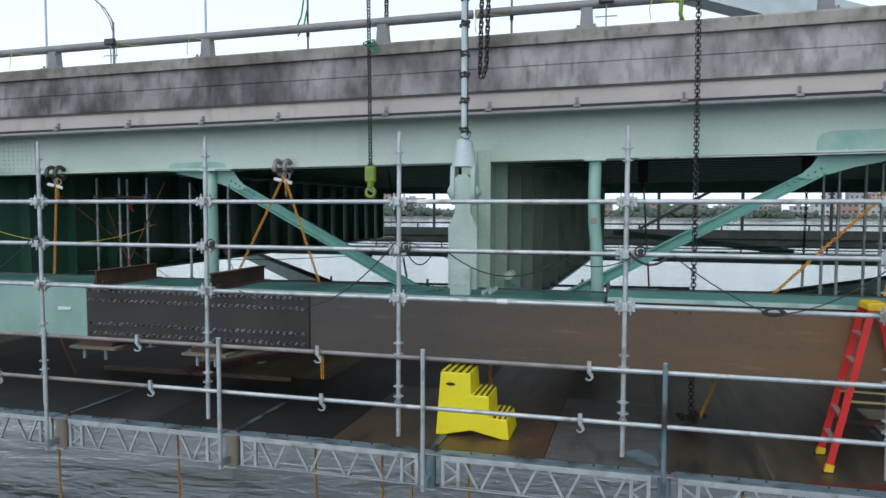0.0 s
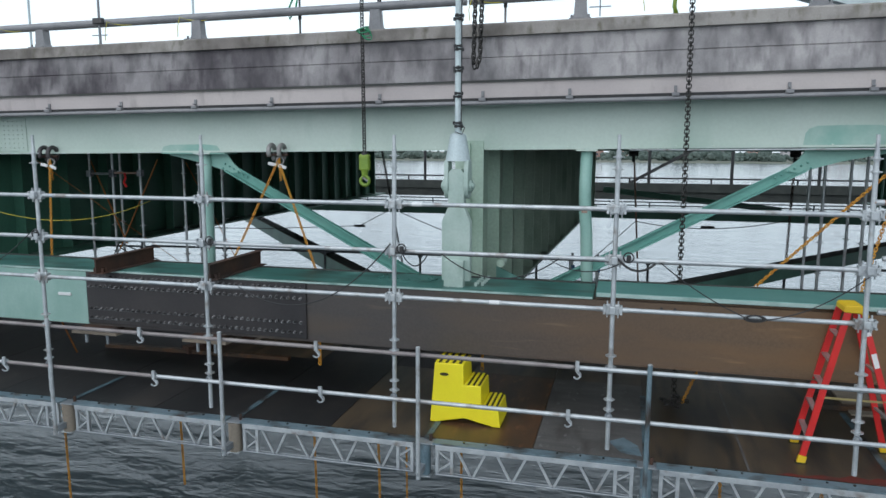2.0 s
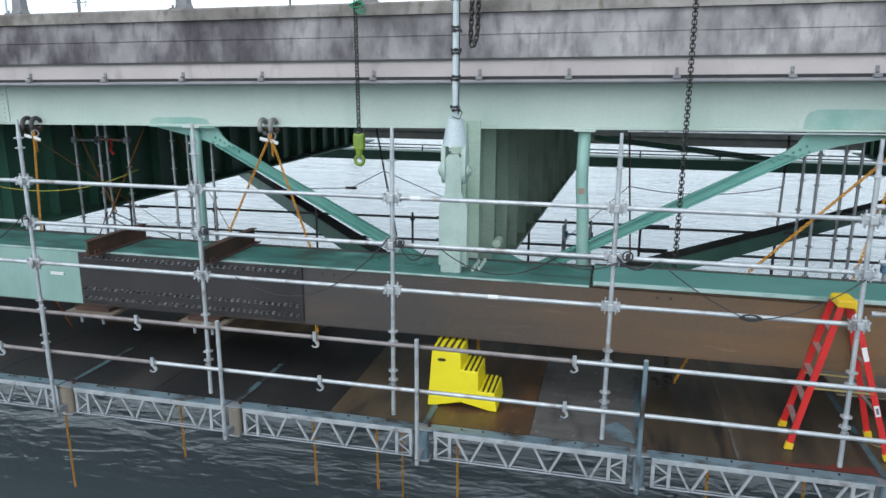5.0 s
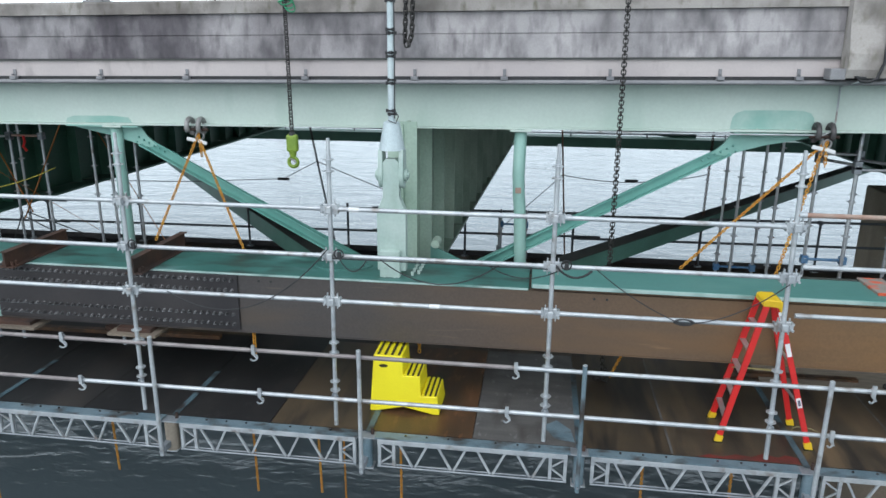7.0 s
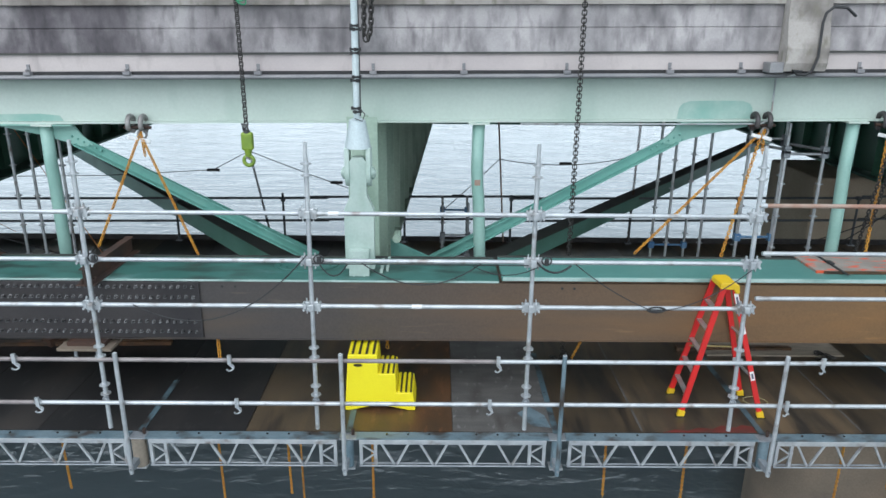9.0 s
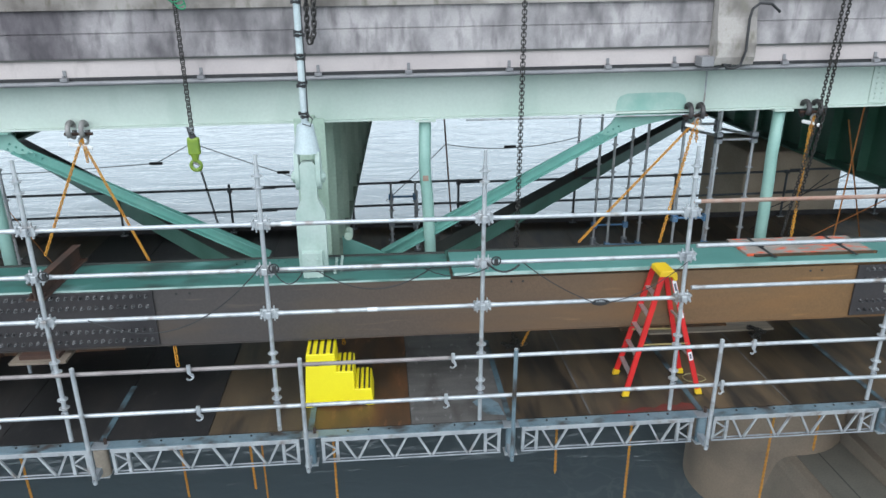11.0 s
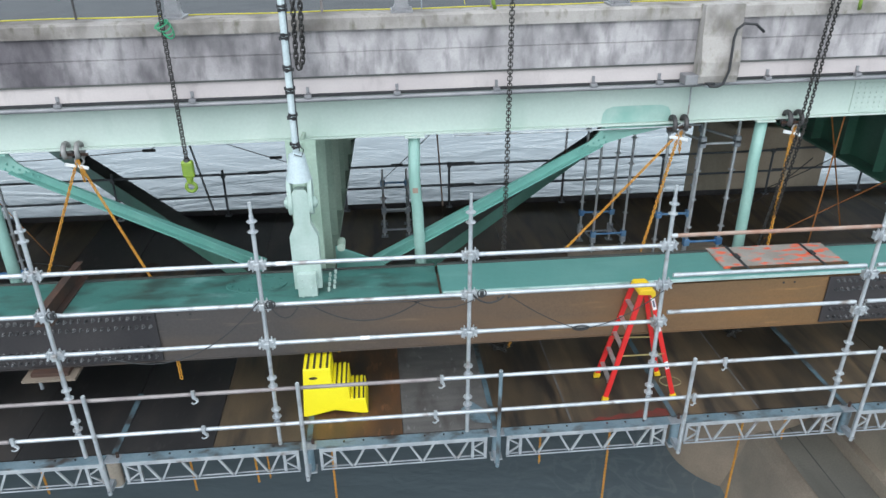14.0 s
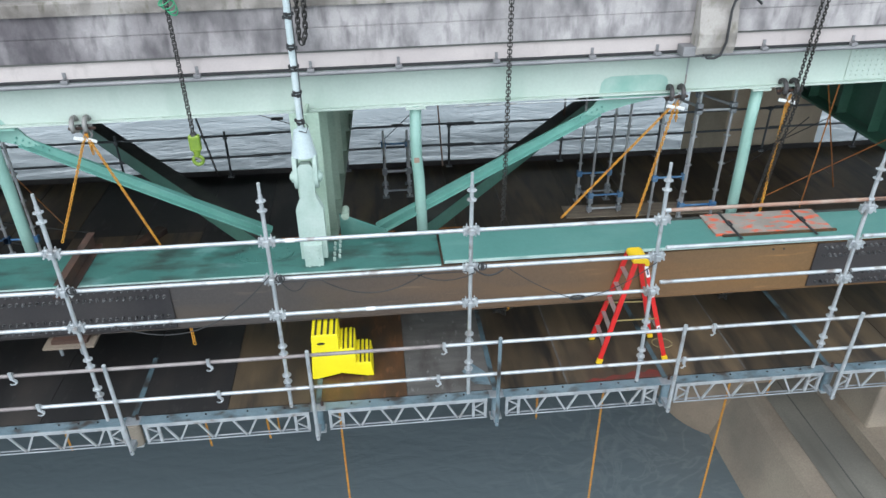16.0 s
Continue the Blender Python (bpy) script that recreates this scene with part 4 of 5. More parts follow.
for i in range(24):
    share("band", BAND, sus, pose(X, 8.70, 3.60 + i * 0.31 + (0.05 if i % 3 else 0), 0, 0, i * 40))
    share("band", BAND, sus, pose(X, 8.70, 3.64 + i * 0.31 + (0.05 if i % 3 else 0), 0, 0, i * 40 + 60))
bm = B()
snake(bm, [(X + 0.045, 8.66, 3.55), (X + 0.05, 8.65, 4.2), (X + 0.046, 8.655, 5.0), (X + 0.05, 8.65, 6.2), (X + 0.045, 8.655, 8.0)], 0.008, 5)
part("wire", bm, M["black"], sus)
bm = B()
snake(bm, [(X + 0.05, 8.64, 3.63), (X + 0.10, 8.62, 3.58), (X + 0.07, 8.6, 3.50), (X - 0.02, 8.6, 3.53)], 0.007, 5)
part("wire_tail", bm, M["black"], sus)
FB2 = mesh_of("flange_bolt", tube(B(), (0, 0, 0), (0, 0, 0.05), 0.02, seg=6), M["grey_green"])
for i in range(8):
    share("flange_bolt", FB2, sus, pose(X + 0.26 + (i % 2) * 0.07, 8.62 + i * 0.07, 1.598))

# ---- hanging work platform ----
JOINTS = [-19.12 + 2.448 * i for i in range(16)]          # bay lines along the bridge
deck = thing("platform_floor", "dark weathered plywood work platform floor", "floor", kind="structure")
SHEETS = {}
for key in ("plywood", "plywood_dark", "plywood_grey", "plywood_red"):
    SHEETS[key] = mesh_of("sheet", box(B(), 0.004, 1.218, 0.004, 2.434, -0.02, 0.0), M[key])
for i, x in enumerate(JOINTS[:-1]):
    for k in range(2):
        for j in range(3):
            y = 7.53 + j * 2.5
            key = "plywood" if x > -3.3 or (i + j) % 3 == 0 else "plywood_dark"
            xs = x + k * 1.224
            if j == 0 and -1.0 < xs < -0.3:
                key = "plywood_grey"
            if (j == 0 and (-2.4 < xs < -1.5)) or (j == 1 and 3.0 < xs < 4.0):
                key = "plywood_red"
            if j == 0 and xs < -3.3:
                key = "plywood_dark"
            xs, wide = (1.50 if k else x, 1.157 if k else 0.85) if i == 8 else (xs, 1)         # one bay has a narrow and a wide sheet
            share("sheet", SHEETS[key], deck, pose(xs, y, 0.001 * ((i * 3 + j + k) % 3)) @ Matrix.Diagonal((wide, 1.03 if j < 2 else 1.04, 1, 1)))
bm = B()
box(bm, JOINTS[0], JOINTS[-1], 7.50, 15.12, -0.05, -0.022)
part("underlay", bm, M["soffit"], deck)
STRIP = B()
box(STRIP, -0.036, 0.036, 7.5, 9.6, 0.003, 0.009)
for j in range(7):
    tube(STRIP, (0.0, 7.65 + j * 0.27, 0.009), (0.0, 7.65 + j * 0.27, 0.014), 0.012, seg=6)
STRIP = mesh_of("joint_strip", STRIP, M["strip_blue"])
for x in JOINTS:
    share("joint_strip", STRIP, deck, pose(x, 0 if x > 0 else 3.1, 0) @ Matrix.Diagonal((1, 1 if x > 0 else 0.587, 1, 1)))
bm = B()
box(bm, JOINTS[0], JOINTS[-1], 15.10, 15.14, -0.06, 0.10)
part("toe_board", bm, M["plywood_dark"], deck, "dark far toe board")
bm = B()
prism(bm, [(0.05, 7.95), (0.2, 7.66), (0.42, 7.62), (0.38, 7.9), (0.22, 8.1)], "z", 0.0035, 0.0045)
part("paint_spill", bm, M["galv_blue"], deck, "pale blue paint smear on the floor")
part("paint_stain", prism(B(), [(1.74, 7.53), (2.86, 7.53), (2.87, 7.66), (2.74, 7.70), (2.66, 7.64), (2.5, 7.69), (2.36, 7.61), (2.2, 7.64), (2.05, 7.57), (1.9, 7.60)], "z", 0.0035, 0.0045), M["red_stain"], deck, "dark red paint stain at the edge")
for x in (1.50, 4.14):
    part("seam_tape", box(B(), x - 0.014, x + 0.012, 7.55, 10.0, 0.0032, 0.0045), M["plywood_grey"], deck, "pale sanded seam between sheets")
# loose beams and boards lying on the far part
for x0, y0, x1, y1, w, h, k, lb in ((-6.7, 9.75, -5.2, 12.6, 0.20, 0.12, "rust", "rusty steel channel lying on the platform"),
                                   (3.0, 10.0, 5.0, 10.0, 0.9, 0.025, "board", "pale plywood board lying on the platform"),
                                   (2.7, 12.5, 5.9, 12.4, 0.5, 0.02, "board", "pale plywood board lying on the platform"),
                                   (-7.2, 11.0, -6.0, 11.2, 0.8, 0.02, "board", "pale plywood board lying on the platform")):
    single("loose_board" if k == "board" else "steel_channel", beam(B(), (x0, y0, h / 2 + 0.004), (x1, y1, h / 2 + 0.004), w, h), M[k], lb, "board" if k == "board" else "steel channel")

# edge trusses, built once and repeated bay by bay
def edge_truss():
    t = thing("edge_truss", "galvanised steel lattice truss edging the platform", "truss", pose(JOINTS[0], 7.40, 0), group="edge trusses")
    L = 2.448
    part("top_chord", box(B(), 0.13, L - 0.13, -0.03, 0.03, -0.075, -0.015, 0.004), M["galv"], t)
    part("edge_plate", box(B(), 0.10, L - 0.10, -0.03, 0.11, -0.012, 0.006), M["galv_blue"], t, "blue-grey edge plate with bolts")
    for y in (-0.026, 0.026):
        part("bottom_chord", tube(B(), (0.13, y, -0.365), (L - 0.13, y, -0.365), 0.011, seg=8), M["galv_dark"], t, smooth=True)
    for i in range(4):
        a = 0.384 + i * 0.4544
        part("web_bar", beam(B(), (a, 0, -0.07), (a + 0.155, 0, -0.36), 0.024, 0.024, (0, 1, 0)), M["galv"], t)
        part("web_bar", beam(B(), (a + 0.186, 0, -0.36), (a + 0.326, 0, -0.07), 0.024, 0.024, (0, 1, 0)), M["galv"], t)
    for x in (0.15, 0.32, L - 0.32, L - 0.15):
        part("web_post", box(B(), x - 0.018, x + 0.018, -0.018, 0.018, -0.36, -0.07), M["galv"], t)
    for x, s in ((0.15, 1), (L - 0.15, -1)):
        part("web_bar", beam(B(), (x, 0, -0.34), (x + s * 0.17, 0, -0.21), 0.018, 0.018, (0, 1, 0)), M["galv"], t)
        part("web_bar", beam(B(), (x, 0, -0.09), (x + s * 0.17, 0, -0.21), 0.018, 0.018, (0, 1, 0)), M["galv"], t)
        part("edge_bolt", tube(B(), (x + s * 0.3, 0.05, 0.006), (x + s * 0.3, 0.05, 0.02), 0.014, seg=6), M["bolt"], t)
    for x in (0.7, 0.95, 1.5, 1.75):
        part("edge_bolt", tube(B(), (x, 0.055, 0.006), (x, 0.055, 0.016), 0.013, seg=6), M["bolt"], t)
    return t


first = edge_truss()
for x in JOINTS[1:-1]:
    copy_thing(first, pose(x, 7.40, 0))


def hub(x, tan=False):
    h = thing("platform_hub", "tan capped truss hub at the platform edge" if tan else "blue-grey steel truss hub at the platform edge", "hub", pose(x, 7.43, 0), group="platform hubs")
    part("body", tube(B(), (0, 0, -0.39), (0, 0, -0.03), 0.082 if tan else 0.062, seg=16), M["pier"] if tan else M["galv_blue"], h, smooth=True)
    part("top_plate", box(B(), -0.12, 0.12, -0.05, 0.12, -0.028, -0.012, 0.004), M["galv_dark"], h)
    part("bottom_plate", box(B(), -0.08, 0.08, -0.08, 0.08, -0.405, -0.39, 0.004), M["galv"], h)
    part("pin", tube(B(), (0.05, 0.05, -0.01), (0.05, 0.05, 0.06), 0.02, seg=8), M["rust"], h)


for i, x in enumerate(JOINTS):
    hub(x, i in (5, 6))

# guard posts on the truss, with tube rails clamped to them
GUARD_Y = 7.195
for x in JOINTS:
    g = thing("guard_post", "galvanised tube guard post at the platform edge", "post", pose(x - 0.02, GUARD_Y, 0), group="guard posts")
    part("tube", tube(B(), (0, 0, -0.36), (0, 0, 1.17), 0.025, seg=12), M["galv_blue"] if -1 < x < 1 else M["galv"], g, smooth=True)
    bm = B()
    torus(bm, pose(0, 0, 1.17), 0.022, 0.004, 12, 6)
    part("rim", bm, M["galv"], g)
    part("bolt", tube(B(), (-0.0, -0.05, -0.29), (0.0, 0.14, -0.29), 0.012, seg=6), M["galv_dark"], g)
    part("bracket", box(B(), -0.035, 0.035, 0.02, 0.20, -0.33, -0.25, 0.004), M["galv_dark"], g)


def guard_rail(x0, x1, z, key):
    r = thing("guard_rail", "long scaffold tube guard rail with a swivel coupler", "rail", pose(0, 7.245, 0), group="guard rails")
    part("tube", tube(B(), (x0, 0, z), (x1, 0, z), 0.0242, seg=12), M[key], r, smooth=True)
    bm = B()
    torus(bm, pose(x0 + 0.06, -0.005, z) @ pose(0, 0, 0, 0, 90, 0), 0.032, 0.011, 12, 6)
    box(bm, x0 + 0.04, x0 + 0.08, -0.05, -0.025, z - 0.03, z + 0.08)
    part("coupler", bm, M["galv"], r)
    bm = B()
    torus(bm, pose(x0 + 0.06, -0.03, z - 0.075) @ pose(0, 0, 0, 90, 0, 30), 0.038, 0.010, 12, 6, 0.65, 0.55)
    tube(bm, (x0 + 0.045, -0.03, z - 0.03), (x0 + 0.10, -0.03, z - 0.09), 0.010, seg=6)
    part("swivel_jaw", bm, M["galv"], r)


for x0, x1, key in ((-18.6, -12.0, "galv"), (-12.1, -8.2, "galv"), (-8.3, -5.6, "brown_tube"), (-5.62, -3.25, "brown_tube"), (-3.28, -0.29, "brown_tube"), (-0.34, 3.35, "galv"), (3.24, 7.4, "galv"), (7.2, 16.0, "galv")):
    guard_rail(x0, x1, 1.068, key)
for x0, x1, key in ((-18.6, -11.0, "galv"), (-11.1, -7.6, "galv"), (-7.7, -5.4, "brown_tube"), (-5.45, -3.2, "galv"), (-3.24, -0.35, "galv"), (-0.42, 3.05, "galv"), (2.92, 7.6, "galv"), (7.5, 16.0, "galv")):
    guard_rail(x0, x1, 0.535, key)

# ---- ring-lock scaffold screen ----
SY = 7.285
HEAD = B()
for s in (-1, 1):
    box(HEAD, s * 0.045 - 0.025, s * 0.045 + 0.025, -0.022, 0.022, -0.055, 0.055, 0.008)
    box(HEAD, s * 0.075 - 0.02, s * 0.075 + 0.02, -0.03, 0.03, -0.03, 0.03, 0.006)
    box(HEAD, s * 0.055 - 0.006, s * 0.055 + 0.006, -0.012, 0.012, -0.085, 0.09)
    tube(HEAD, (s * 0.085, -0.045, 0.035), (s * 0.085, 0.03, 0.035), 0.014, seg=6)
    tube(HEAD, (s * 0.085, -0.045, -0.035), (s * 0.085, 0.03, -0.035), 0.014, seg=6)
box(HEAD, -0.03, 0.03, -0.075, -0.03, -0.04, 0.04, 0.008)
HEAD = mesh_of("wedge_head", HEAD, M["galv"])
DISC = B()
tube(DISC, (0, 0, -0.005), (0, 0, 0.005), 0.058, seg=8)
tube(DISC, (0, 0, -0.02), (0, 0, 0.02), 0.030, seg=12)
DISC = mesh_of("rosette", DISC, M["galv"])


def standard(x, lean, dz=0.0):
    s = thing("scaffold_standard", "galvanised ring-lock scaffold upright with rosettes", "scaffold upright", pose(x, SY, 0, 0, lean, 0), group="scaffold uprights")
    part("tube", tube(B(), (0, 0, 0.19), (0, 0, 3.32), 0.0245, seg=12), M["galv"], s, smooth=True)
    part("spigot", tube(B(), (0, 0, 3.32), (0, 0, 3.47), 0.0185, seg=10), M["galv"], s, smooth=True)
    for z in (0.63, 0.74, 1.09, 1.21, 1.70, 2.215, 2.73, 3.13, 3.25):
        share("rosette", DISC, s, pose(0, 0, z))
    for z in (1.70, 2.215, 2.73):
        share("wedge_head", HEAD, s, pose(0, 0, z + dz))
    bm = B()
    torus(bm, pose(0, -0.02, 0.56) @ pose(0, 0, 0, 90, 0, 0), 0.03, 0.012, 12, 6)
    part("coupler", bm, M["galv_dark"], s)
    bm = B()
    torus(bm, pose(0, -0.02, 1.06) @ pose(0, 0, 0, 90, 0, 0), 0.03, 0.012, 12, 6)
    part("coupler", bm, M["galv_dark"], s)
    return s


ST_X = [-11.7, -9.35, -7.0, -4.66, -2.31, 0.05, 2.40, 4.95, 7.3]
for x in ST_X:
    standard(x, 0.3 if x in (-4.66, -2.31) else (-0.9 if x == 2.40 else 0.1))


def ledger(x0, x1, z, key="galv", z1=None):
    l = thing("scaffold_ledger", "galvanised horizontal scaffold ledger" if key == "galv" else "rusty horizontal scaffold tube", "scaffold ledger", group="scaffold ledgers")
    z1 = z if z1 is None else z1
    part("tube", tube(B(), (x0 + 0.07, SY, z), (x1 - 0.07, SY, z1), 0.0242, seg=12), M[key], l, smooth=True)
    part("collar", tube(B(), (x0 + 0.09, SY, z), (x0 + 0.16, SY, z), 0.027, seg=12), M["galv"], l, smooth=True)
    part("collar", tube(B(), (x1 - 0.16, SY, z1), (x1 - 0.09, SY, z1), 0.027, seg=12), M["galv"], l, smooth=True)
    if x0 == -2.31 and z != 2.215:
        a = x0 + (1.08 if z < 2 else 0.22)
        part("sticker", tube(B(), (a, SY, z), (a + 0.11, SY, z), 0.0252, seg=12), M["white"], l, "white tape band")


for x0, x1 in zip(ST_X[:6], ST_X[1:7]):
    for z in (1.70, 2.215, 2.73):
        ledger(x0, x1, z)
for x0, x1 in zip(ST_X[6:], ST_X[7:]):
    ledger(x0 - 0.12, x1 + 0.5, 2.85, "rust_tube")
    ledger(x0, x1, 2.33)
    ledger(x0, x1, 1.82)

# black leads looped along the ledgers
for pts, r in ((sag((-4.2, 7.24, 1.72), (-2.32, 7.22, 2.30), 0.42, 16), 0.007), (sag((-2.3, 7.23, 2.2), (0.0, 7.22, 2.2), 0.0, 4) + sag((-0.6, 7.22, 2.2), (0.1, 7.22, 2.18), 0.1, 6), 0.006),
               (sag((-1.75, 7.235, 2.21), (-0.5, 7.235, 2.21), 0.24, 14), 0.007), (sag((0.08, 7.23, 2.24), (0.45, 7.23, 2.2), 0.10, 8), 0.012),
               (sag((0.5, 7.235, 2.21), (1.38, 7.24, 1.68), 0.05, 10), 0.006), (sag((1.4, 7.24, 1.68), (2.36, 7.23, 2.16), 0.10, 10), 0.006),
               (sag((-7.1, 7.23, 2.25), (-8.4, 7.24, 1.62), 0.12, 10), 0.007), (sag((-2.2, 7.23, 2.21), (-1.9, 7.23, 2.2), 0.14, 8), 0.007)):
    single("power_lead", snake(B(), pts, r, 6), M["black"], "thin black power lead looped on the scaffold", "cable", group="power leads", smooth=True)
bm = B()
torus(bm, pose(1.40, 7.235, 1.70) @ Matrix.Diagonal((1.9, 1, 0.7, 1)) @ pose(0, 0, 0, 90, 0, 0), 0.045, 0.012, 16, 6)
box(bm, 1.34, 1.46, 7.22, 7.25, 1.675, 1.695, 0.004)
single("lead_connector", bm, M["black"], "black cable connector tied to a ledger", "connector")
for x in (-7.06, -4.60, -2.25, 0.14):
    bm = B()
    box(bm, x + 0.03, x + 0.075, 7.225, 7.255, 2.20, 2.275, 0.01)
    torus(bm, pose(x + 0.05, 7.23, 2.25) @ pose(0, 0, 0, 90, 20, 0), 0.05, 0.008, 12, 6)
    single("cable_tie", bm, M["black"], "black cable tied round the scaffold upright", "cable tie", group="cable ties")

# far guard rails and posts
for z, key in ((0.98, "dark_tube"), (0.48, "dark_tube")):
    for x0, x1, o in ((-19, -11, 0), (-11.2, -3.3, 0.03), (-3.7, 1.2, 0.06), (0.6, 8.5, 0.0), (8.2, 17, 0.04)):
        single("far_guard_rail", tube(B(), (x0, 15.05 - o, z + o + 0.01 * x0), (x1, 15.05 - o, z + o + 0.01 * x1), 0.027, seg=8), M[key], "dark scaffold tube rail on the far edge", "rail", group="far guard rails", smooth=True)
for i in range(15):
    x = -18.9 + i * 2.448 + (0.1 if i % 2 else -0.05)
    g = thing("far_guard_post", "dark tube guard post on the far platform edge", "post", pose(x, 15.0, 0), group="far guard posts")
    part("tube", tube(B(), (0, 0, 0.0), (0, 0, 1.08), 0.026, seg=8), M["dark_tube"], g, smooth=True)
    part("foot", box(B(), -0.07, 0.07, -0.05, 0.05, 0.004, 0.02), M["galv_dark"], g)
    part("coupler", box(B(), -0.045, 0.045, -0.03, 0.06, 0.94 + 0.01 * x, 1.02 + 0.01 * x, 0.01), M["dark_tube"], g)
single("catenary_wire", snake(B(), [(-12.0, 15.0, 1.36), (-8.0, 15.0, 1.43), (-5.69, 15.0, 1.57), (-4.91, 15.0, 1.98)], 0.009, 5), M["black"], "thin black wire strung along the far edge", "cable", group="catenary wires")
for a, b, drop in (((-4.91, 15.0, 1.98), (-1.7, 15.0, 0.80), 0.03), ((-0.95, 15.0, 0.62), (0.35, 15.0, 1.85), 0.02),
                   ((0.35, 15.0, 1.85), (3.24, 15.0, 1.95), 0.16)):
    single("catenary_wire", snake(B(), sag(a, b, drop), 0.009, 5), M["black"], "thin black wire strung along the far edge", "cable", group="catenary wires")
for x, z in ((-5.69, 1.54), (-3.1, 1.29), (-0.51, 1.02), (1.75, 1.74)):
    single("wire_tensioner", box(B(), x - 0.13, x + 0.13, 14.97, 15.03, z, z + 0.055, 0.01), M["black"], "small black tensioner on the wire", "tensioner", group="tensioners")
chain("hanger_chain", [(-4.55, 15.0, 0.05), (-4.91, 15.0, 2.0), (-5.19, 15.0, 3.55)], 0.05, M["dark_chain"], "thin dark hanger chain at the far edge")
single("red_hanger_rod", tube(B(), (0.49, 15.0, 0.02), (0.24, 15.0, 3.62), 0.018, seg=8), M["rust_tube"], "thin rusty hanger rod at the far edge", "rod")

chain("hanger_chain", [(3.22, 15.0, 0.05), (3.27, 15.0, 3.10)], 0.05, M["rust"], "thin rusty hanger chain at the far edge")
for x in (0.26, 3.27):
    bm = B()
    tube(bm, (x - 0.09, 15.0, 3.22), (x + 0.09, 15.0, 3.22), 0.05, seg=10)
    box(bm, x - 0.03, x + 0.03, 14.96, 15.04, 3.06, 3.20, 0.01)
    box(bm, x - 0.10, x + 0.10, 14.93, 15.07, 3.26, 3.62, 0.02)
    single("trolley_clamp", bm, M["black"], "black trolley clamp under the stringers", "beam clamp", group="trolley clamps")

# walkway of the far side
walk_f = thing("far_walkway", "dark steel walkway beam with a rail", "walkway", kind="structure")
part("beam", box(B(), -60, 60, 40.0, 40.3, 0.55, 1.0), M["brace_dark"], walk_f)
part("deck_edge", box(B(), -60, 60, 39.9, 40.4, 1.004, 1.45), M["brace_dark"], walk_f, "dark olive deck edge")
part("rail", tube(B(), (-60, 40.1, 1.72), (60, 40.1, 1.72), 0.045, seg=8), M["black"], walk_f)
for i in range(25):
    x = -49.1 + i * 4.2
    part("post", tube(B(), (x, 40.1, 1.4), (x, 40.1, 3.7), 0.085, seg=8), M["black"], walk_f)
    part("rail_post", tube(B(), (x + 3.2, 40.1, 1.4), (x + 3.2, 40.1, 1.72), 0.05, seg=8), M["black"], walk_f)
part("brace", beam(B(), (0.3, 40.1, 1.45), (4.2, 40.1, 3.65), 0.1, 0.16), M["black"], walk_f)

# ---- shoring towers behind the chord ----
def tower(pts, top, label, ledgers):
    t = thing("shoring_tower", label, "shoring tower", group="shoring towers")
    for x, y in pts:
        part("leg", tube(B(), (x, y, 0.06), (x, y, top), 0.0242, seg=10), M["galv"], t, smooth=True)
        part("base_plate", box(B(), x - 0.07, x + 0.07, y - 0.07, y + 0.07, 0.004, 0.014), M["galv_dark"], t)
        part("jack", tube(B(), (x, y, 0.01), (x, y, 0.3), 0.017, seg=8), M["galv"], t)
        for z in (0.35, 0.85, 1.35, 1.85, 2.35, 2.85):
            if z < top - 0.1:
                share("rosette", DISC, t, pose(x, y, z))
    for i, j, z, key in ledgers:
        a, b = pts[i], pts[j]
        part("ledger", tube(B(), (*a, z), (*b, z), 0.022, seg=10), M[key], t, smooth=True)
        part("ledger_head", box(B(), a[0] - 0.05, a[0] + 0.05, a[1] - 0.05, a[1] + 0.05, z - 0.06, z + 0.06, 0.01), M["blue"] if key == "blue" else M["galv_dark"], t)
        part("ledger_head", box(B(), b[0] - 0.05, b[0] + 0.05, b[1] - 0.05, b[1] + 0.05, z - 0.06, z + 0.06, 0.01), M["blue"] if key == "blue" else M["galv_dark"], t)


E = ((0, 1, 0.30, "galv_dark"), (2, 3, 0.30, "galv_dark"), (0, 2, 0.62, "blue"), (1, 3, 0.42, "blue"), (0, 2, 0.2, "galv_dark"), (1, 3, 0.12, "galv"))
tower([(3.10, 13.0), (3.18, 12.4), (3.72, 13.0), (3.78, 12.4)], 3.35, "grey shoring tower with blue ledgers standing on the platform", E)
tower([(3.91, 11.2), (4.20, 10.6), (4.46, 11.2), (4.77, 10.6)], 3.25, "grey shoring tower with blue ledgers under the girder", ((1, 3, 1.07, "blue"), (0, 2, 1.33, "blue"), (1, 3, 2.80, "galv"), (0, 2, 2.93, "galv"), (0, 1, 2.86, "galv"), (2, 3, 2.86, "galv")))
tower([(-9.83, 11.5), (-9.32, 11.5), (-9.55, 12.0), (-8.71, 11.5)], 3.20, "grey shoring tower with ledgers behind the chord", ((0, 1, 2.82, "galv"), (1, 3, 2.84, "rust_tube"), (0, 2, 0.7, "blue")))
tower([(-7.78, 11.5), (-7.47, 11.5), (-6.99, 11.5)], 3.1, "grey shoring uprights with blue heads behind the post", ((0, 1, 0.62, "blue"), (1, 2, 0.62, "blue")))
tower([(-0.85, 14.2), (-0.35, 14.2), (-0.85, 13.6), (-0.35, 13.6)], 1.25, "low grey scaffold frame at the far edge", ((0, 1, 0.3, "galv_dark"), (2, 3, 0.6, "galv"), (0, 1, 0.95, "blue"), (2, 3, 0.15, "galv_dark")))
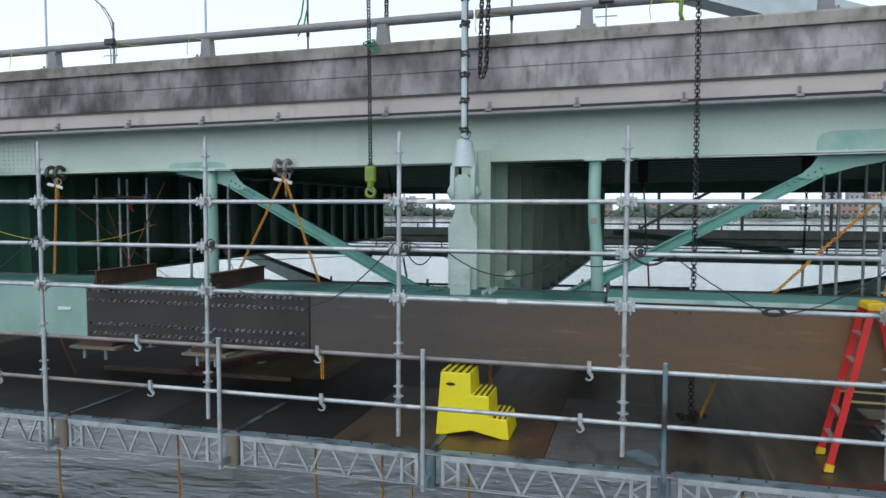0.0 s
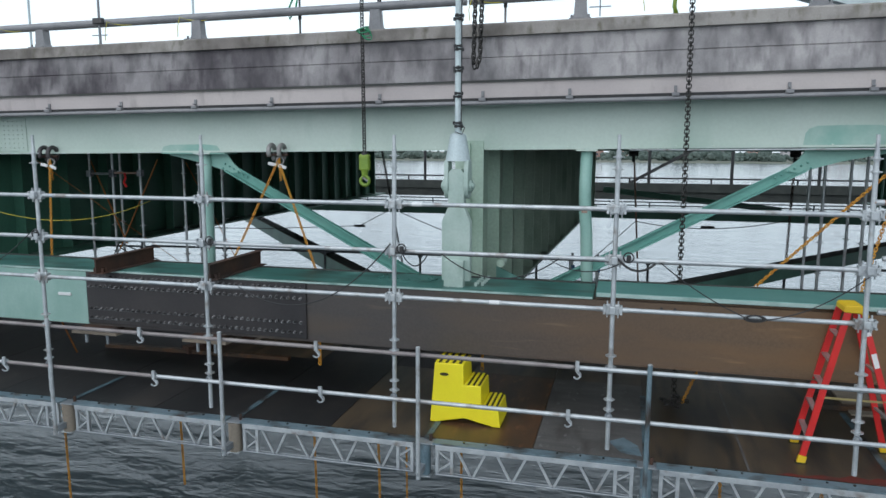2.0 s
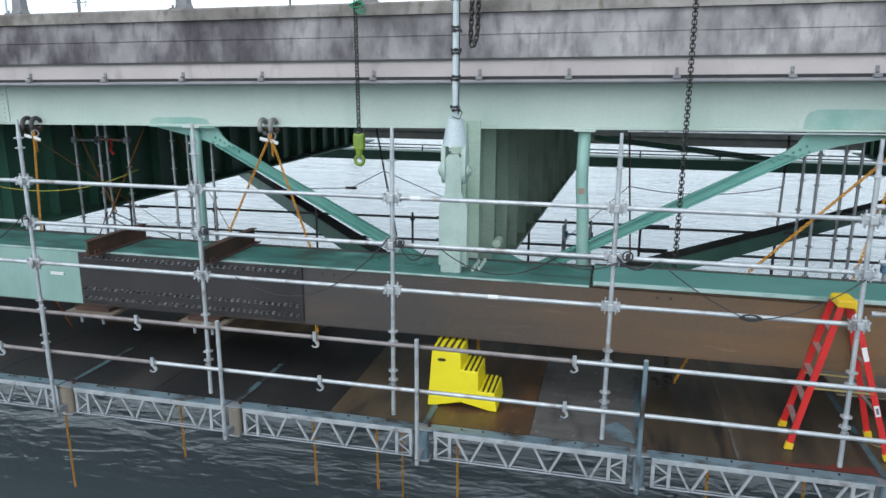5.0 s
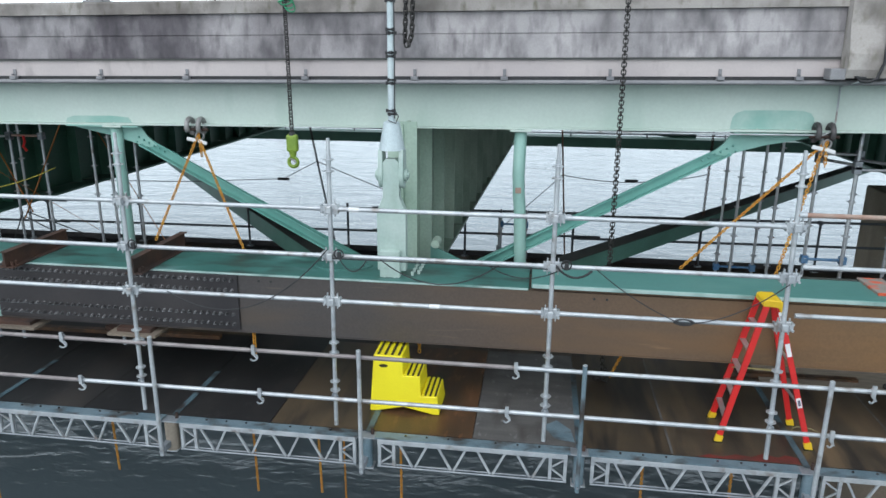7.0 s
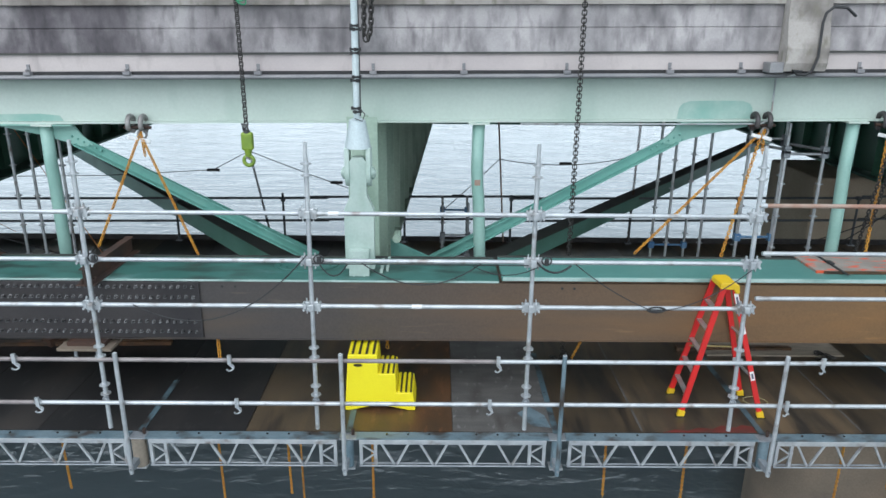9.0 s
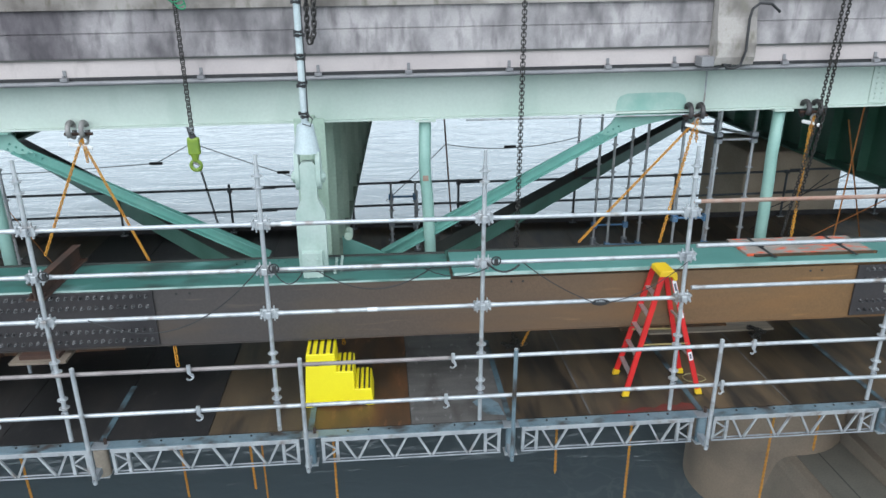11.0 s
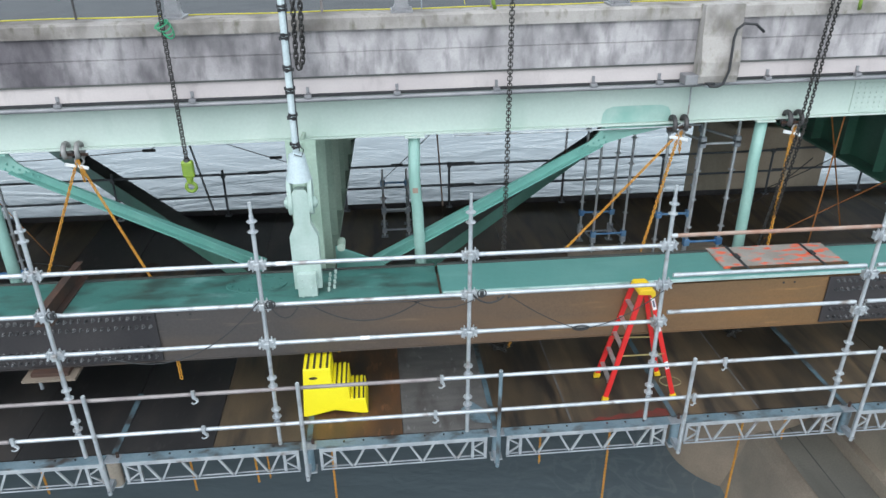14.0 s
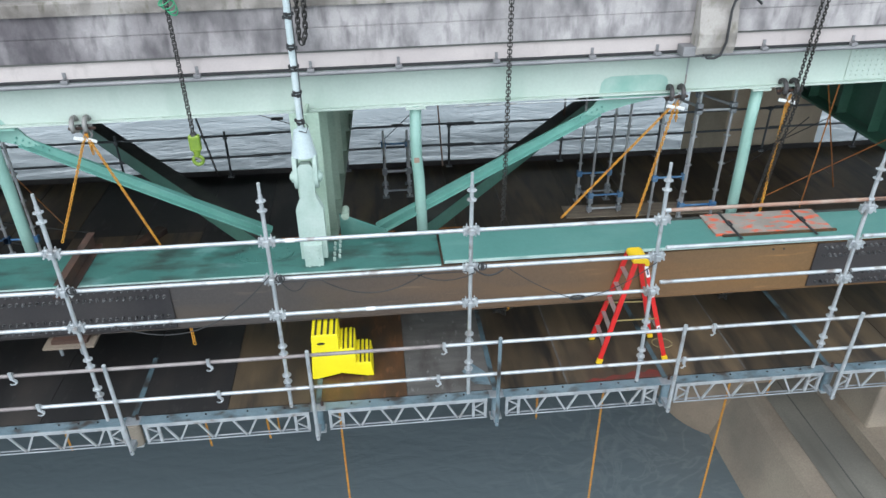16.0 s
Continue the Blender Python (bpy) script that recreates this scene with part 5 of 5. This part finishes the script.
for p, q in (((-9.9, 11.6, 3.1), (-9.0, 11.4, 1.5)), ((-8.1, 11.2, 3.1), (-9.1, 11.3, 1.4)), ((-8.0, 11.9, 3.05), (-6.9, 12.4, 0.4)), ((-10.2, 10.6, 3.1), (-8.6, 12.6, 0.9)),
             ((6.9, 11.5, 2.9), (8.6, 12.8, 0.1)), ((8.9, 11.6, 1.9), (6.4, 11.9, 0.4)), ((7.0, 11.3, 3.2), (7.4, 12.0, 0.1)), ((-2.8, 11.4, 0.4), (0.6, 11.9, 0.15)), ((-7.9, 8.5, 0.75), (-8.4, 9.3, 0.02))):
    single("lashing_strap", beam(B(), p, q, 0.024, 0.01), M["orange_dull"], "dull orange lashing strap pulled tight", "strap", group="lashing straps")
for p, q in (((-9.1, 11.4, 1.5), (-6.4, 12.2, 0.3)), ((-9.1, 11.3, 1.45), (-6.6, 11.6, 0.2)), ((-9.2, 11.4, 1.5), (-9.6, 10.8, 0.0)), ((6.0, 12.9, 0.7), (8.6, 13.4, 1.5)), ((6.2, 12.8, 0.5), (8.3, 13.8, 1.3))):
    single("guy_wire", snake(B(), sag(p, q, 0.05, 8), 0.011, 5), M["black"], "dark steel guy wire behind the chord", "cable", group="guy wires")

single("red_ribbon", snake(B(), [(-9.02, 11.46, 2.84), (-9.0, 11.45, 2.74), (-9.04, 11.45, 2.66), (-8.98, 11.45, 2.58)], 0.022, 6), M["red"], "red warning ribbon tied to a tower ledger", "ribbon")

# ---- yellow step stool ----
stool = thing("step_stool", "bright yellow moulded plastic three-step stool", "step stool", pose(0, 0, 0.003))


def stool_body():
    bm = B()
    prof = [(-2.09, 0.0), (-2.01, 0.0), (-1.665, 0.075), (-1.30, 0.0), (-1.215, 0.0), (-1.245, 0.235), (-1.45, 0.235), (-1.46, 0.485), (-1.675, 0.485), (-1.685, 0.735), (-2.045, 0.735)]
    prism(bm, prof, "y", 8.0, 8.56)
    bmesh.ops.bevel(bm, geom=[e for e in bm.edges], offset=0.012, segments=2, affect="EDGES", profile=0.5)
    for v in bm.verts:
        f = v.co.z / 0.74
        v.co.y = v.co.y + (0.055 * f if v.co.y < 8.28 else -0.055 * f)
    return bm


part("body", stool_body(), M["yellow"], stool, smooth=False)
for x0, x1, z, ya, yb in ((-2.035, -1.695, 0.735, 8.07, 8.49), (-1.665, -1.47, 0.485, 8.05, 8.51), (-1.44, -1.255, 0.235, 8.03, 8.53)):
    n_s = 4 if z > 0.7 else 3
    w = (x1 - x0) / n_s
    for i in range(n_s):
        xa = x0 + (i + 0.36) * w
        part("grip_strip", box(B(), xa, xa + 0.034, ya, yb, z + 0.001, z + 0.007, 0.002), M["grip"], stool, "dark ribbed grip strip")
        part("tread_rib", box(B(), xa - w * 0.30, xa - w * 0.30 + 0.03, ya - 0.01, yb, z + 0.001, z + 0.020, 0.004), M["yellow"], stool)
bm = B()
prism(bm, [(-1.92 + 0.055 * math.cos(a), 0.60 + 0.02 * math.sin(a)) for a in (2 * math.pi * k / 16 for k in range(16))], "y", 8.038, 8.052)
part("hand_hole", bm, M["grip"], stool, "dark oval hand hole")

# ---- red step ladder ----
lad = thing("step_ladder", "red fibreglass step ladder with yellow top and feet", "step ladder", pose(0, 0, 0.003))
TOPZ = 1.66
FR = [((2.06, 7.90, 0.0), (2.43, 8.00, TOPZ)), ((2.11, 8.46, 0.0), (2.43, 8.30, TOPZ))]
RR = [((3.05, 7.87, 0.0), (2.57, 8.02, TOPZ - 0.02)), ((3.02, 8.41, 0.0), (2.57, 8.28, TOPZ - 0.02))]


def channel_rail(p, q, w=0.075, d=0.03):
    bm = beam(B(), p, q, d * 0.25, w, (1, 0, 0.2))
    p, q = Vector(p), Vector(q)
    for s in (-1, 1):
        o = Vector((s * (w / 2 - 0.004), d * 0.35, 0))
        beam(bm, p + o, q + o, d, 0.008, (1, 0, 0.2))
    return bm


for p, q in FR:
    part("front_rail", channel_rail(p, q, 0.066), M["red"], lad)
for p, q in RR:
    part("rear_rail", channel_rail(p, q, 0.062), M["red"], lad)
for p, q in FR + RR:
    a = Vector(p)
    d = (Vector(q) - a).normalized()
    part("foot", beam(B(), a, a + d * 0.085, 0.045, 0.08, (1, 0, 0.2)), M["cap_yellow"], lad, "yellow plastic foot")
    part("foot_pad", box(B(), a.x - 0.055, a.x + 0.055, a.y - 0.03, a.y + 0.03, 0.0, 0.012), M["grip"], lad)
for i in range(5):
    f = (i + 1) * 0.165 + 0.01
    a, b = Vector(FR[0][0]).lerp(Vector(FR[0][1]), f), Vector(FR[1][0]).lerp(Vector(FR[1][1]), f)
    part("step", beam(B(), a, b, 0.06, 0.02), M["alu"], lad, "ribbed aluminium step")
    part("step_brace", beam(B(), a + Vector((0, 0.02, -0.01)), a.lerp(b, 0.3) + Vector((0, 0, -0.09)), 0.012, 0.012), M["alu"], lad)
for f in (0.32, 0.62):
    a, b = Vector(RR[0][0]).lerp(Vector(RR[0][1]), f), Vector(RR[1][0]).lerp(Vector(RR[1][1]), f)
    part("rear_bar", beam(B(), a, b, 0.03, 0.02), M["alu"], lad)
for a0, b0 in zip(FR, RR):
    a, b = Vector(a0[0]).lerp(Vector(a0[1]), 0.44), Vector(b0[0]).lerp(Vector(b0[1]), 0.44)
    part("spreader", beam(B(), a, b + Vector((0, 0, 0.01)), 0.006, 0.022), M["spreader"], lad, "dull yellow spreader bar")
bm = B()
prism(bm, [(2.385, 1.65), (2.39, 1.71), (2.42, 1.725), (2.56, 1.725), (2.61, 1.69), (2.625, 1.60), (2.58, 1.585), (2.55, 1.64)], "y", 7.985, 8.30)
bmesh.ops.bevel(bm, geom=list(bm.edges), offset=0.008, segments=1, affect="EDGES")
part("top_cap", bm, M["cap_yellow"], lad, "yellow moulded top cap")
p, q = Vector(RR[0][0]), Vector(RR[0][1])
for f0, f1, key in ((0.86, 0.97, "white"), (0.66, 0.75, "white"), (0.30, 0.37, "white"), (0.885, 0.945, "print"), (0.315, 0.355, "print")):
    off = Vector((0, -0.0075 - (0.003 if key == "print" else 0), 0))
    part("sticker" if key == "white" else "print_bar", beam(B(), p.lerp(q, f0) + off, p.lerp(q, f1) + off, 0.002, 0.05 if key == "white" else 0.026, (1, 0, 0.2)), M[key], lad,
         "white warning sticker" if key == "white" else "grey bar of print")
bm = B()
snake(bm, [(3.0 + 0.16 * math.cos(a) + 0.14, 8.22 + 0.13 * math.sin(a), 0.012 + 0.004 * k) for k, a in enumerate([0.5 * i for i in range(12)])], 0.006, 5)
single("cord_loop", bm, M["dull_cord"], "thin yellowish cord loop lying by the ladder", "cord")

# ---- rigging ----
def beam_clamp(x, key, slings, y=9.86):
    z = 3.34 + SLOPE * x
    c = thing("beam_clamp", "grey cast beam clamp with shackle on the girder edge" if key == "clamp_grey" else "black cast beam clamp with shackle on the girder edge", "beam clamp", pose(x, y, z), group="beam clamps")
    for s in (-0.085, 0.085):
        bm = B()
        torus(bm, pose(s, 0, -0.015) @ pose(0, 0, 0, 0, 90, 0), 0.105, 0.036, 18, 8, 0.8, 0.05)
        part("jaw", bm, M[key], c, smooth=True)
    part("spindle", tube(B(), (-0.17, -0.02, -0.06), (0.19, -0.02, -0.06), 0.022, seg=10), M["rust"], c, smooth=True)
    bm = B()
    torus(bm, pose(0.06, -0.02, -0.15) @ pose(0, 0, 0, 90, 0, 15), 0.055, 0.016, 16, 6)
    part("shackle", bm, M["clamp_grey"], c, smooth=True)
    bm = B()
    bmesh.ops.transform(box(bm, -0.07, 0.07, -0.06, -0.035, -0.026, 0.026, 0.012), matrix=pose(-0.06, 0, -0.20, 0, 12, 0), verts=bm.verts)
    part("tag_link", bm, M["white"], c, "white link plate")
    bm = B()
    bmesh.ops.transform(box(bm, -0.07, 0.07, -0.06, -0.035, -0.026, 0.026, 0.012), matrix=pose(0.10, 0.01, -0.235, 0, 18, 0), verts=bm.verts)
    part("tag_link", bm, M["white"], c, "white link plate")
    for q in slings:
        ob = chain("sling_chain", [(0.03, -0.02, -0.14), Vector(q) - Vector((x, y, z))], 0.040, M["orange_chain"], "", parent=c)
        ob["label"] = "orange painted sling chain"
    chain("sling_tail", [(0.05, -0.03, -0.14), (0.07, -0.03, -0.45)], 0.040, M["orange_chain"], "", parent=c)


beam_clamp(-5.02, "clamp_grey", [(-5.55, 9.42, 1.68), (-4.20, 9.42, 1.50)])
beam_clamp(-9.2, "clamp_black", [(-8.95, 9.5, 1.45)])
beam_clamp(3.42, "clamp_black", [(1.75, 9.45, 1.60), (2.95, 9.45, 1.55)])
beam_clamp(5.15, "clamp_black", [(4.98, 9.5, 1.45)])

HOOK_X, HOOK_Y = -3.42, 9.37
chain("hoist_chain", [(HOOK_X, HOOK_Y, 3.17), (HOOK_X - 0.02, HOOK_Y, 5.6), (HOOK_X - 0.05, HOOK_Y, 12.0)], 0.046, M["dark_chain"], "dark oily hoist chain hanging past the parapet", group="hoist chains", wide=1.5)
hook = thing("hoist_hook", "lime green hoist block with a hook", "hoist hook", pose(HOOK_X, HOOK_Y, 2.84))
bm = B()
box(bm, -0.075, 0.075, -0.05, 0.05, 0.17, 0.40, 0.025)
part("block", bm, M["lime"], hook)
part("swivel", tube(B(), (0, 0, 0.10), (0, 0, 0.18), 0.04, 0.055, 12), M["lime"], hook, smooth=True)
bm = B()
torus(bm, pose(0, 0, 0.03) @ pose(0, 0, 0, 90, 0, 0), 0.062, 0.026, 20, 8)
part("hook", bm, M["lime"], hook, smooth=True)
part("latch", beam(B(), (-0.03, -0.02, 0.08), (0.05, -0.02, 0.03), 0.012, 0.02), M["clamp_grey"], hook)
part("chain_guide", tube(B(), (0, 0, 0.39), (0, 0, 0.43), 0.05, 0.035, 12), M["black"], hook)
chain("hoist_chain", [(0.85, 9.44, 0.05), (0.85, 9.44, 3.0), (0.83, 9.40, 5.6), (0.80, 9.35, 12.0)], 0.046, M["dark_chain"], "dark oily hoist chain hanging down to the platform", group="hoist chains", wide=1.5)
chain("chain_loop", [(-1.66, 9.42, 9.5), (-1.80, 9.42, 4.55), (-1.83, 9.41, 4.42), (-1.87, 9.41, 4.40), (-1.89, 9.42, 4.46), (-1.76, 9.42, 9.5)], 0.066, M["dark_chain"], "dark slack chain loop beside the suspender", group="hoist chains")
chain("hoist_chain", [(4.98, 9.62, 1.3), (5.16, 9.55, 3.3), (5.22, 9.5, 5.2), (5.3, 9.45, 9.5)], 0.045, M["dark_chain"], "pair strand of dark hoist chain", group="hoist chains")
chain("hoist_chain", [(4.86, 9.60, 1.3), (5.06, 9.52, 3.3), (5.12, 9.48, 5.2), (5.2, 9.44, 9.5)], 0.045, M["dark_chain"], "pair strand of dark hoist chain", group="hoist chains")
chain("hoist_chain", [(-3.37, 9.9, 5.3), (-3.36, 9.9, 9.5)], 0.07, M["dark_chain"], "dark hoist chain standing behind the rail", group="hoist chains")
rc = random.Random(3)
for cx, cy, n_c in ((0.85, 9.30, 9), (4.55, 9.35, 10)):
    pts = [(cx + rc.uniform(-0.16, 0.16), cy + rc.uniform(-0.12, 0.12), 0.03 + 0.012 * i) for i in range(n_c)]
    chain("chain_heap", pts, 0.060, M["dark_chain"], "heap of dark chain lying on the platform", group="chain heaps")
chain("loose_sling", [(0.95, 9.25, 0.10), (1.10, 9.15, 0.55), (1.22, 9.1, 0.78)], 0.036, M["orange_chain"], "short orange chain end below the chord")
for x, y, z0, z1 in ((-3.72, 8.40, 0.50, 0.78), (-1.62, 8.9, 0.45, 0.78)):
    chain("sling_end", [(x, y, z0), (x, y, z1)], 0.05, M["orange_chain"], "orange chain hanging below the chord", group="sling ends")
# chains hanging below the platform
for x, y, z0 in ((-8.1, 8.6, -2.4), (-6.05, 8.6, -1.62), (-3.93, 8.6, -1.75), (-2.99, 8.6, -1.68), (1.36, 8.6, -1.7), (5.35, 8.6, -1.58), (-3.32, 10.9, -3.8), (-1.83, 8.6, -4.7), (2.48, 8.6, -5.3), (4.65, 8.6, -5.3)):
    chain("hanging_chain", [(x, y, -0.05), (x + 0.03, y, z0)], 0.035, M["orange_chain"], "orange chain hanging below the platform", group="hanging chains")
bm = B()
for k in range(4):
    torus(bm, pose(-3.47 + 0.02 * k, 9.47, 4.95 - 0.025 * k) @ pose(0, 0, 0, 10 + k * 9, 14 * k - 20, 12 * k) @ Matrix.Diagonal((0.75, 1.25, 1, 1)), 0.11, 0.010, 16, 5)
single("rope_coil", bm, M["green_rope"], "green rope lashing the hoist chain to the coping", "rope")
for x, y, z in ((0.64, 9.72, 5.06), (5.5, 9.5, 5.0)):
    bm = B()
    snake(bm, [(x, y + 0.2, z + 0.6), (x + 0.01, y, z + 0.2), (x, y - 0.02, z + 0.05), (x + 0.03, y + 0.02, z - 0.03)], 0.026, 8)
    single("lifting_sling", bm, M["lime"], "lime green lifting sling over the coping", "sling", group="lifting slings", smooth=True)

# ---- steelwork lying on and under the chord ----
def cross_channel(x, y0, y1):
    c = thing("clamp_channel", "rusty steel channel lying across the chord", "steel channel", pose(x, 0, 1.60), group="cross channels")
    part("web", box(B(), -0.012, 0.012, y0, y1, 0.012, 0.20), M["rust"], c)
    part("foot_flange", box(B(), -0.11, 0.11, y0, y1, 0.0, 0.012), M["rust"], c)
    part("top_flange", box(B(), -0.05, 0.05, y0, y1, 0.20, 0.212), M["rust"], c)
    for y in (y0 + 0.06, y0 + 0.13):
        part("nut", tube(B(), (0.06, y, 0.012), (0.06, y, 0.07), 0.02, seg=6), M["rust"], c)
        part("nut", tube(B(), (-0.06, y, 0.012), (-0.06, y, 0.07), 0.02, seg=6), M["rust"], c)


cross_channel(-6.87, 8.06, 9.30)
cross_channel(-5.12, 8.08, 9.42)
for x0, x1 in ((-7.45, -6.70), (-5.65, -4.98)):
    d = thing("under_clamp", "brown plate and rods clamped under the chord", "clamp plate", group="under clamps")
    part("plate", box(B(), x0, x1, 8.18, 9.45, 0.70, 0.735), M["pier_brown"], d)
    part("spacer", box(B(), x0 + 0.1, x1 - 0.1, 8.25, 9.4, 0.735, 0.787), M["rust"], d)
    for x in (x0 + 0.2, x1 - 0.2):
        part("rod", tube(B(), (x, 8.24, 0.56), (x, 8.24, 0.70), 0.022, seg=8), M["galv_dark"], d)
single("red_timber", beam(B(), (-8.2, 9.75, 0.035), (-4.9, 9.85, 0.035), 0.10, 0.06), M["plywood_red"], "reddish timber lying below the chord", "timber")
single("red_timber", beam(B(), (2.6, 9.75, 0.035), (4.3, 9.75, 0.035), 0.10, 0.06), M["plywood_red"], "reddish timber lying below the chord", "timber")
bd = thing("strapped_board", "weathered board with orange spray strapped on the chord", "board", pose(0, 0, 1.66))
part("board", box(B(), 3.81, 5.58, 8.56, 9.16, 0.0, 0.028), M["sprayed"], bd)
part("edge_batten", box(B(), 3.9, 5.62, 8.52, 8.558, 0.0, 0.03), M["plywood_red"], bd, "red-brown edge batten")
for x in (4.12, 5.25):
    part("strap", box(B(), x - 0.02, x + 0.02, 8.40, 9.2, 0.0305, 0.036), M["black"], bd, "black ratchet strap")
    part("buckle", box(B(), x - 0.035, x + 0.035, 8.78, 8.9, 0.036, 0.06, 0.006), M["black"], bd)
bm = B()
snake(bm, sag((-11.2, 9.3, 2.75), (-8.3, 11.2, 2.35), 0.50, 18), 0.007, 6)
single("yellow_rope", bm, M["cord"], "dull yellow rope sagging behind the scaffold", "rope", smooth=True)
bm = B()
box(bm, -7.78, -7.56, 8.335, 8.354, 1.20, 1.245, 0.006)
single("chord_label", bm, M["white"], "small white tag on the green plate", "tag")
